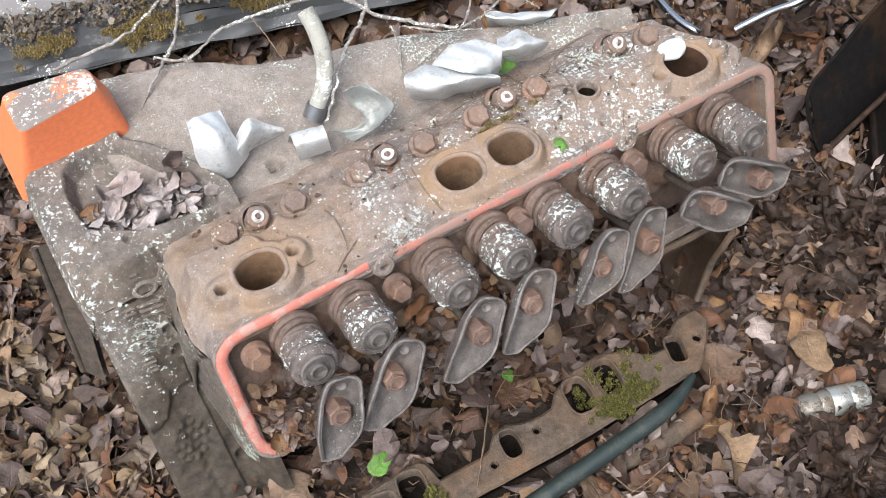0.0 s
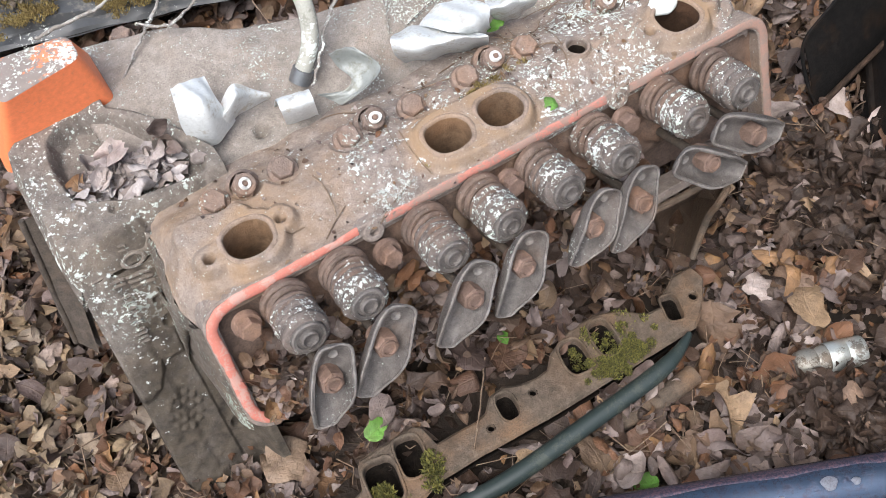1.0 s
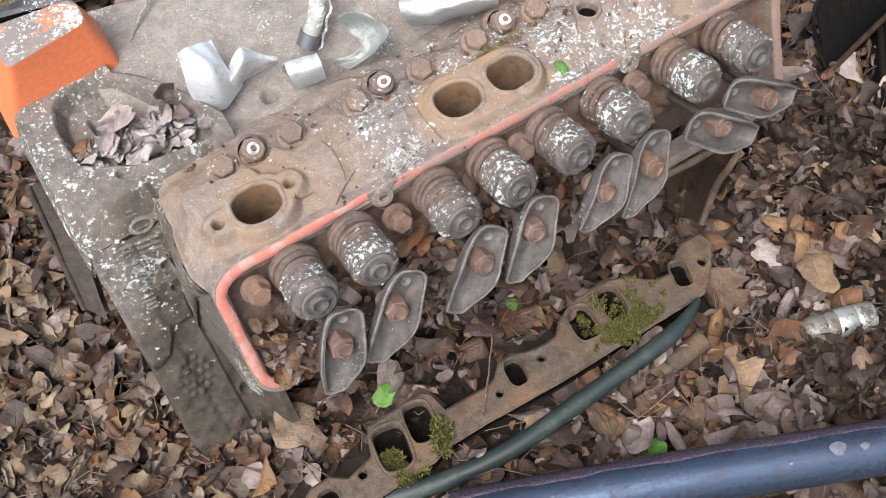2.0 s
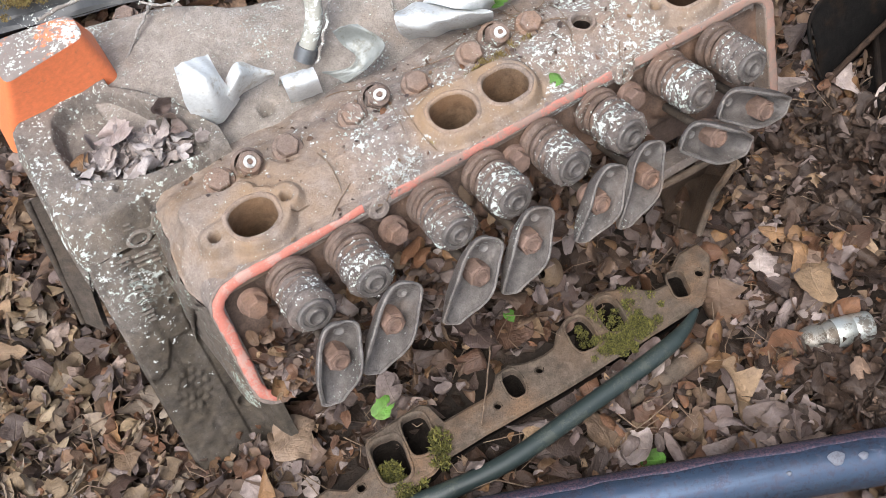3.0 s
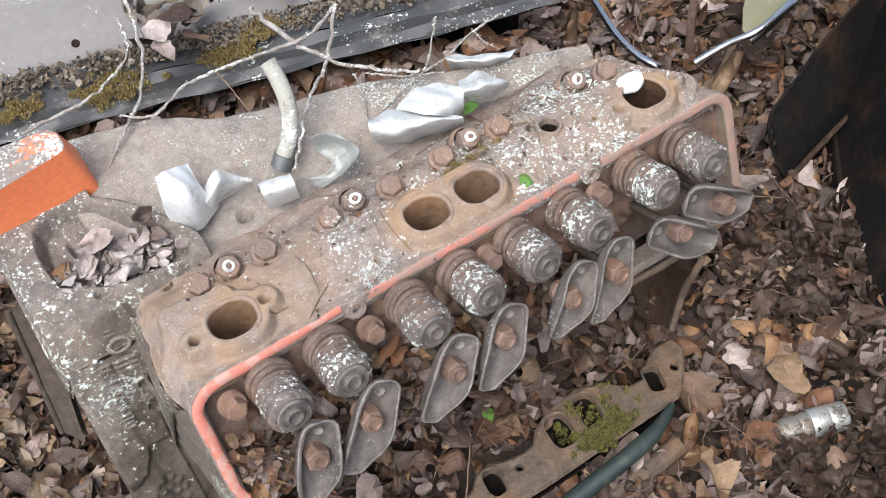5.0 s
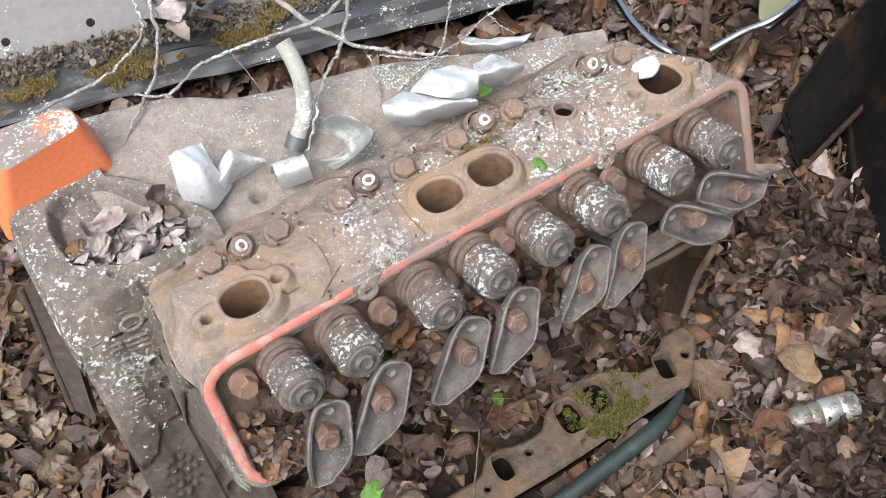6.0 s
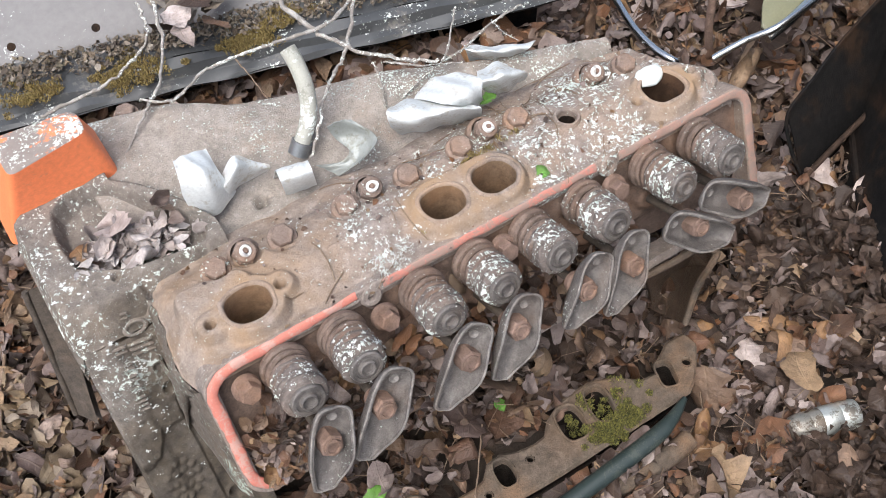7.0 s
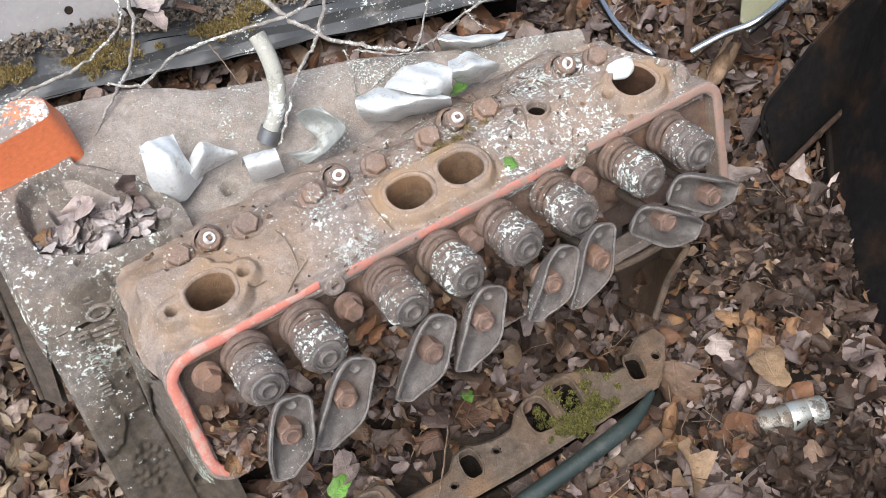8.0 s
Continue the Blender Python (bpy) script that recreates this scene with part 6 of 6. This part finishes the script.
moss("moss", scatter(0.196, -0.019, -0.0065, 0.012, 0.003, 16, 46, 11, 0.003) + scatter(0.218, -0.015, -0.0085, 0.014, 0.003, 24, 46, 12, 0.003) + scatter(0.118, -0.043, -0.010, 0.004, 0.004, 9, 40, 13, 0.003) + scatter(0.166, 0.004, -0.016, 0.005, 0.004, 6, 40, 14, 0.003), MOSS_GOLD, "golden moss by the exhaust ports", 24, 0.0035)
moss("lichen_crust", scatter(*(0.092, -0.065, -0.008), 0.009, 0.006, 44, 34, 15, 0.0022) + scatter(*(0.094, -0.042, -0.008), 0.010, 0.003, 20, 34, 16, 0.0018) + scatter(*(0.114, -0.007, -0.012), 0.009, 0.002, 16, 30, 17, 0.0016) + scatter(*(0.269, -0.033, -0.010), 0.010, 0.005, 24, 30, 18, 0.0018) + scatter(*(0.242, -0.024, -0.008), 0.006, 0.005, 18, 30, 19, 0.0018), LICHEN, "thick white lichen crust on the head", 25, 0.0016)

# lichen: small flat rosettes with ragged lobes
def flakes(name, spots, label, seed, material=None):
    """spots: place, outward direction, radius."""
    r = np.random.default_rng(seed)
    V, F = [], []
    for at, up, rad in spots:
        at, up = Vector(at), Vector(up).normalized()
        a = up.orthogonal().normalized()
        b_ = up.cross(a)
        rad = rad * 0.72
        for q in range(int(r.integers(3, 7))):
            w0, d0 = r.uniform(0, 6.28), rad * (0.0 if q == 0 else r.uniform(0.5, 1.7))
            c = at + a * (d0 * math.cos(w0)) + b_ * (d0 * math.sin(w0))
            k0, n, size = len(V), int(r.integers(10, 17)), rad * (r.uniform(0.5, 0.8) if q == 0 else r.uniform(0.2, 0.5))
            V.append(tuple(c + up * (0.0004 + 0.10 * size)))
            for k in range(n):
                w = 2 * math.pi * (k + r.uniform(-0.3, 0.3)) / n
                rr = size * (r.uniform(0.7, 1.25) if k % 2 else r.uniform(0.2, 0.65))
                V.append(tuple(c + a * (rr * math.cos(w)) + b_ * (rr * math.sin(w)) + up * (0.0004 + 0.06 * size * r.random())))
            F += [(k0, k0 + 1 + k, k0 + 1 + (k + 1) % n) for k in range(n)]
    return put(name, mesh_of(name, V, F, material or LICHEN, False), kind="stuff", label=label, category="lichen")


rl = np.random.default_rng(61)
drifts = ((0.09, -0.062, 0.020, 0.010), (0.12, -0.02, 0.045, 0.020), (0.245, -0.03, 0.030, 0.020), (0.30, -0.055, 0.035, 0.012), (0.29, 0.010, 0.045, 0.018), (0.20, 0.02, 0.05, 0.012), (0.345, -0.005, 0.02, 0.016), (0.05, 0.005, 0.04, 0.02), (0.22, -0.066, 0.06, 0.006), (0.0, 0.02, 0.04, 0.015))
head_spots = []
while len(head_spots) < 470:
    dx, dy, sx_, sy_ = drifts[int(rl.choice(10, p=[0.08, 0.13, 0.17, 0.16, 0.14, 0.09, 0.08, 0.06, 0.06, 0.03]))]
    x, y = dx + rl.normal(0, sx_), dy + rl.normal(0, sy_)
    if not (-0.05 < x < 0.41 and -0.074 < y < 0.046) or min((x - px) ** 2 + (y - py) ** 2 for px, py in PORTS) < 0.024**2:
        continue
    z = float(head_height(np.array(x), np.array(y)))
    zx, zy = float(head_height(np.array(x + 0.001), np.array(y))) - z, float(head_height(np.array(x), np.array(y + 0.001))) - z
    if abs(zx) + abs(zy) < 0.0022:
        head_spots.append(((x, y, z), (-zx / 0.001, -zy / 0.001, 1), float(rl.gamma(2.0, 0.0008) + 0.0007)))
flakes("lichen_crust", head_spots, "white lichen rosettes on the cylinder head", 62)
cup_spots = []
for m in SPRING_PLACES:
    for _ in range(int(rl.uniform(26, 60))):
        w, h = rl.uniform(0, 6.28), rl.choice([0.0166, 0.0184, 0.0245, 0.0262, 0.030, 0.0315, 0.0346, 0.0365, 0.0392]) + rl.normal(0, 0.0006)
        n = Vector((math.cos(w), math.sin(w), 0.15))
        cup_spots.append((m @ Vector((0.0166 * math.cos(w), 0.0166 * math.sin(w), h)), m.to_3x3() @ n, float(rl.gamma(2.0, 0.0007) + 0.0006)))
    for _ in range(int(rl.uniform(4, 12))):
        w, rr = rl.uniform(0, 6.28), rl.uniform(0.011, 0.0148)
        cup_spots.append((m @ Vector((rr * math.cos(w), rr * math.sin(w), 0.0425 if rr > 0.0126 else 0.0452)), m.to_3x3() @ Vector((0, 0, 1)), float(rl.uniform(0.0007, 0.0016))))
flakes("lichen_crust", cup_spots, "white lichen rosettes on the valve springs", 63)
land_spots = []
for _ in range(150):
    i, j = int(rl.integers(6, 146)), int(rl.integers(26, 150))
    x, y, z = float(pu[i, j]), float(pv[i, j]), float(pz[i, j])
    keep = 0.95 if x < -0.085 else 0.45
    if inside[i, j] > 0.002 and pocket[i, j] < 0.05 and rl.random() < keep and not (x > -0.08 and y < 0.045):
        land_spots.append(((x, y, z), (0, 0, 1), float(rl.gamma(2.0, 0.0009) + 0.0008)))
for _ in range(95):
    i, j = int(rl.integers(4, 60)), int(rl.integers(10, 150) * rl.uniform(0.5, 1))
    land_spots.append((BAND @ Vector((float(wx[i, j]), float(wv[i, j]), float(wz[i, j]))), BAND.to_3x3() @ Vector((0, 0, 1)), float(rl.gamma(2.0, 0.0007) + 0.0006)))
flakes("lichen_crust", land_spots, "white lichen rosettes on the block's flange", 64)
cap_spots = [((float(x), float(y), 0.0352), (0, 0, 1), float(rl.gamma(2.0, 0.0009) + 0.0008)) for x, y in zip(rl.uniform(-0.122, -0.062, 30), rl.uniform(0.150, 0.184, 30))]
flakes("lichen_crust", cap_spots, "white lichen on the orange housing", 65, TUFT)
tufts = []
for path in TWIG_PATHS:
    for _ in range(int(len(path) * 1.1)):
        p = path[int(rl.integers(len(path)))]
        n = Vector(rl.normal(0, 1, 3))
        tufts.append((p + n.normalized() * 0.0014, n, float(rl.uniform(0.0008, 0.0024))))
flakes("lichen_crust", tufts, "pale lichen tufts on the twigs", 66, TUFT)

# debris along the sill ledge and leaves caught in the valve cavity
rng = np.random.default_rng(77)
ledge = []
for k in range(2600):
    p = SA + run * ((SB - SA).length * rng.uniform(0.02, 0.9)) + side * (0.036 + 0.046 * rng.beta(1.6, 1.4))
    ledge.append((p.x, p.y, p.z + 0.005 + rng.uniform(0, 0.006), float(rng.uniform(0.003, 0.009)), 0.5))
for k in range(26):
    p = SA + run * ((SB - SA).length * rng.uniform(0.36, 0.60)) + side * rng.uniform(0.045, 0.13)
    ledge.append((p.x, p.y, p.z + 0.045 + 0.01 * rng.uniform(-1, 1), float(rng.uniform(0.02, 0.045)), 0.5))
litter("leaf_litter", ledge, SILL_DEBRIS, "grey leaf crumbs and debris along the sill", 41, 1.0, 5, 4)
inside = []
for k in range(1050):
    p = RIM @ Vector((rng.uniform(-0.064, 0.30) if k % 4 else rng.uniform(-0.066, 0.10), -0.114 + abs(rng.normal(0, 0.030)), rng.uniform(-0.014, 0.010)))
    inside.append((p.x, p.y, p.z, float(rng.uniform(0.008, 0.026)), 0.6))
litter("leaf_litter", inside, LITTER, "dry leaves caught inside the valve cavity", 42)

# ---- leaves lying on things ----
POCKET_LEAVES = (
    ((-0.076, 0.098, -0.022), 0.046, 62, -10, 8, PALE_LEAF), ((-0.058, 0.082, -0.022), 0.038, 120, 8, 14, PALE_LEAF), ((-0.047, 0.074, -0.022), 0.034, 20, 10, -16, PALE_LEAF),
    ((-0.078, 0.072, -0.022), 0.036, 160, 6, 10, DRY_LEAF), ((-0.062, 0.060, -0.020), 0.034, 30, 12, 8, PALE_LEAF), ((-0.107, 0.094, -0.022), 0.030, 100, 14, -20, DRY_LEAF),
    ((-0.090, 0.078, -0.023), 0.030, 40, 6, 14, PALE_LEAF), ((-0.034, 0.086, -0.018), 0.030, 80, 26, 30, DRY_LEAF), ((-0.036, 0.098, -0.015), 0.026, 10, 20, 44, DRY_LEAF), ((-0.030, 0.077, -0.020), 0.024, 140, 16, -20, DRY_LEAF))
for k, (p, s, yaw, tip, roll, mat_) in enumerate(POCKET_LEAVES):
    leaf_thing(p, s * 0.86, yaw, tip, roll, mat_, "shrivelled pale leaf in the block's pocket", 100 + k, 1.25)
pile = []
for k in range(210):
    c = Vector((-0.068, 0.078, -0.034)) + Vector((rng.normal(0, 0.020), rng.normal(0, 0.010), rng.uniform(0, 0.012)))
    pile.append((c.x, c.y, c.z, float(rng.uniform(0.008, 0.020)), 0.6))
litter("leaf_pile", pile, PALE_PILE, "shrivelled pale leaves heaped in the block's pocket", 43, 0.9)
for k, (p, s, yaw, mat_) in enumerate((((0.079, 0.326, -0.075), 0.05, 80, PALE_LEAF), ((0.075, 0.340, -0.070), 0.045, 20, PALE_LEAF), ((0.111, 0.321, -0.080), 0.042, 100, DRY_LEAF), ((0.107, 0.343, -0.060), 0.04, 40, DRY_LEAF))):
    leaf_thing(Vector(p) + Vector((0, 0, 0.012)), s * 0.95, yaw, 8, 12, mat_, "crumpled dry leaf caught on the car sill", 150 + k, 0.6)
for k, (p, s, yaw) in enumerate((((0.019, -0.119, -0.255), 0.028, 20), ((0.163, -0.105, -0.255), 0.016, 70), ((0.250, 0.041, -0.020), 0.02, 10), ((0.235, -0.060, -0.005), 0.014, 100), ((0.194, -0.283, -0.285), 0.028, 140))):
    leaf_thing(p, s, yaw, 5, 10, GREEN_LEAF, "small fresh green leaf", 130 + k, 0.4)


for k, (p, size_, yaw, tip, roll) in enumerate((((-0.064, -0.094, -0.266), 0.058, 20, 6, 10), ((-0.028, -0.086, -0.262), 0.036, 80, 30, 20), ((0.174, -0.122, -0.264), 0.046, 110, 10, 35), ((0.100, -0.090, -0.262), 0.042, 95, 8, 60), ((0.655, 0.098, -0.262), 0.070, 30, 4, 6), ((0.430, -0.226, -0.262), 0.056, 60, 10, 8))):
    leaf_thing(p, size_, yaw, tip, roll, TAN_LEAF, "large dry tan leaf lying on the litter", 170 + k, 0.9)


def wad(u, v):
    a, b = 2 * math.pi * u, math.pi * (v - 0.5)
    r = 0.0140 * (1 + 0.10 * math.sin(2 * a + 1) + 0.05 * math.sin(3 * a + 2 * b) + 0.03 * math.sin(7 * a - 4 * b))
    return r * math.cos(a) * math.cos(b), r * 0.85 * math.sin(a) * math.cos(b), 0.55 * r * math.sin(b)


wb = Build().grid([wad(i / 24, j / 12) for i in range(24) for j in range(13)], 24, 13, wrap_u=True)
put("white_lump", wb.mesh("white_lump", LICHEN, True, 0), m=Matrix.Translation((0.369, -0.028, -0.003)) @ Matrix.Diagonal((0.92, 0.92, 0.85, 1)), label="pale lichen-covered lump sitting in a port", category="lump")

# ---- single leaves lying on top of the litter ----
rng = np.random.default_rng(91)
variants = []
for k in range(24):
    pts_, uv_ = leaf_shape(np.random.default_rng(200 + k), 14, 9, 0.9)
    me_ = mesh_of("leaf", pts_, [tuple(int(i) for i in f) for f in leaf_faces(14, 9)], DRY_LEAF)
    set_uv(me_, uv_)
    variants.append(me_)
count = 0
while count < 190:
    x, y = rng.uniform(-0.36, 0.95), rng.uniform(-0.46, 0.40)
    if in_engine(x, y) or (-0.16 < x < 0.42 and -0.14 < y < 0.26) or (-0.13 < x < 0.38 and -0.24 < y < -0.11):
        continue
    size = float(rng.uniform(0.028, 0.056))
    m = Matrix.Translation((x, y, float(ground_z(x, y)) + 0.030)) @ Matrix.Rotation(rng.uniform(0, 6.28), 4, "Z") @ Matrix.Rotation(rng.normal(0, 0.35), 4, "Y") @ Matrix.Rotation(rng.normal(0, 0.35), 4, "X") @ Matrix.Diagonal((size, size, size, 1))
    put("fallen_leaf", variants[count % 24], m=m, label="dry brown curled leaf lying on leaf litter", category="leaf", group="fallen leaves")
    count += 1


# ---- crumbs and stalks lying on the head ----
rng = np.random.default_rng(55)
bits, stalks = [], Build()
while len(bits) < 170:
    x, y = rng.uniform(-0.05, 0.39), rng.uniform(-0.080, 0.045)
    if min((x - px) ** 2 + (y - py) ** 2 for px, py in PORTS) < 0.026**2:
        continue
    bits.append((x, y, float(head_height(np.array(x), np.array(y))) + 0.0015, float(rng.uniform(0.002, 0.0075)), 0.3))
litter("leaf_crumbs", bits, LITTER, "small leaf crumbs scattered over the cylinder head", 56, 1.0, 4, 3)
for _ in range(34):
    x, y, w, L = rng.uniform(-0.02, 0.36), rng.uniform(-0.075, 0.05), rng.uniform(0, 6.28), rng.uniform(0.012, 0.05)
    pts_ = []
    bow = rng.normal(0, 0.03)
    for k in range(7):
        t = (k / 6 - 0.5) * L
        side_ = bow * 400 * t * t
        xx, yy = x + t * math.cos(w) - side_ * math.sin(w), y + t * math.sin(w) + side_ * math.cos(w)
        xx, yy = min(max(xx, -0.06), 0.385), min(max(yy, -0.083), 0.048)
        near = min((xx - px) ** 2 + (yy - py) ** 2 for px, py in PORTS) < 0.026**2
        pts_.append(Vector((xx, yy, 0.0015 if near else float(head_height(np.array(xx), np.array(yy))) + 0.0016)))
    if any((p.x - px) ** 2 + (p.y - py) ** 2 < 0.026**2 for p in pts_ for px, py in PORTS):
        continue
    stalks.tube(pts_, float(rng.uniform(0.0003, 0.0006)), 5, False)
put("leaf_stalks", stalks.mesh("leaf_stalks", STALK, True, 0), kind="stuff", label="thin dry stalks lying across the cylinder head", category="debris")
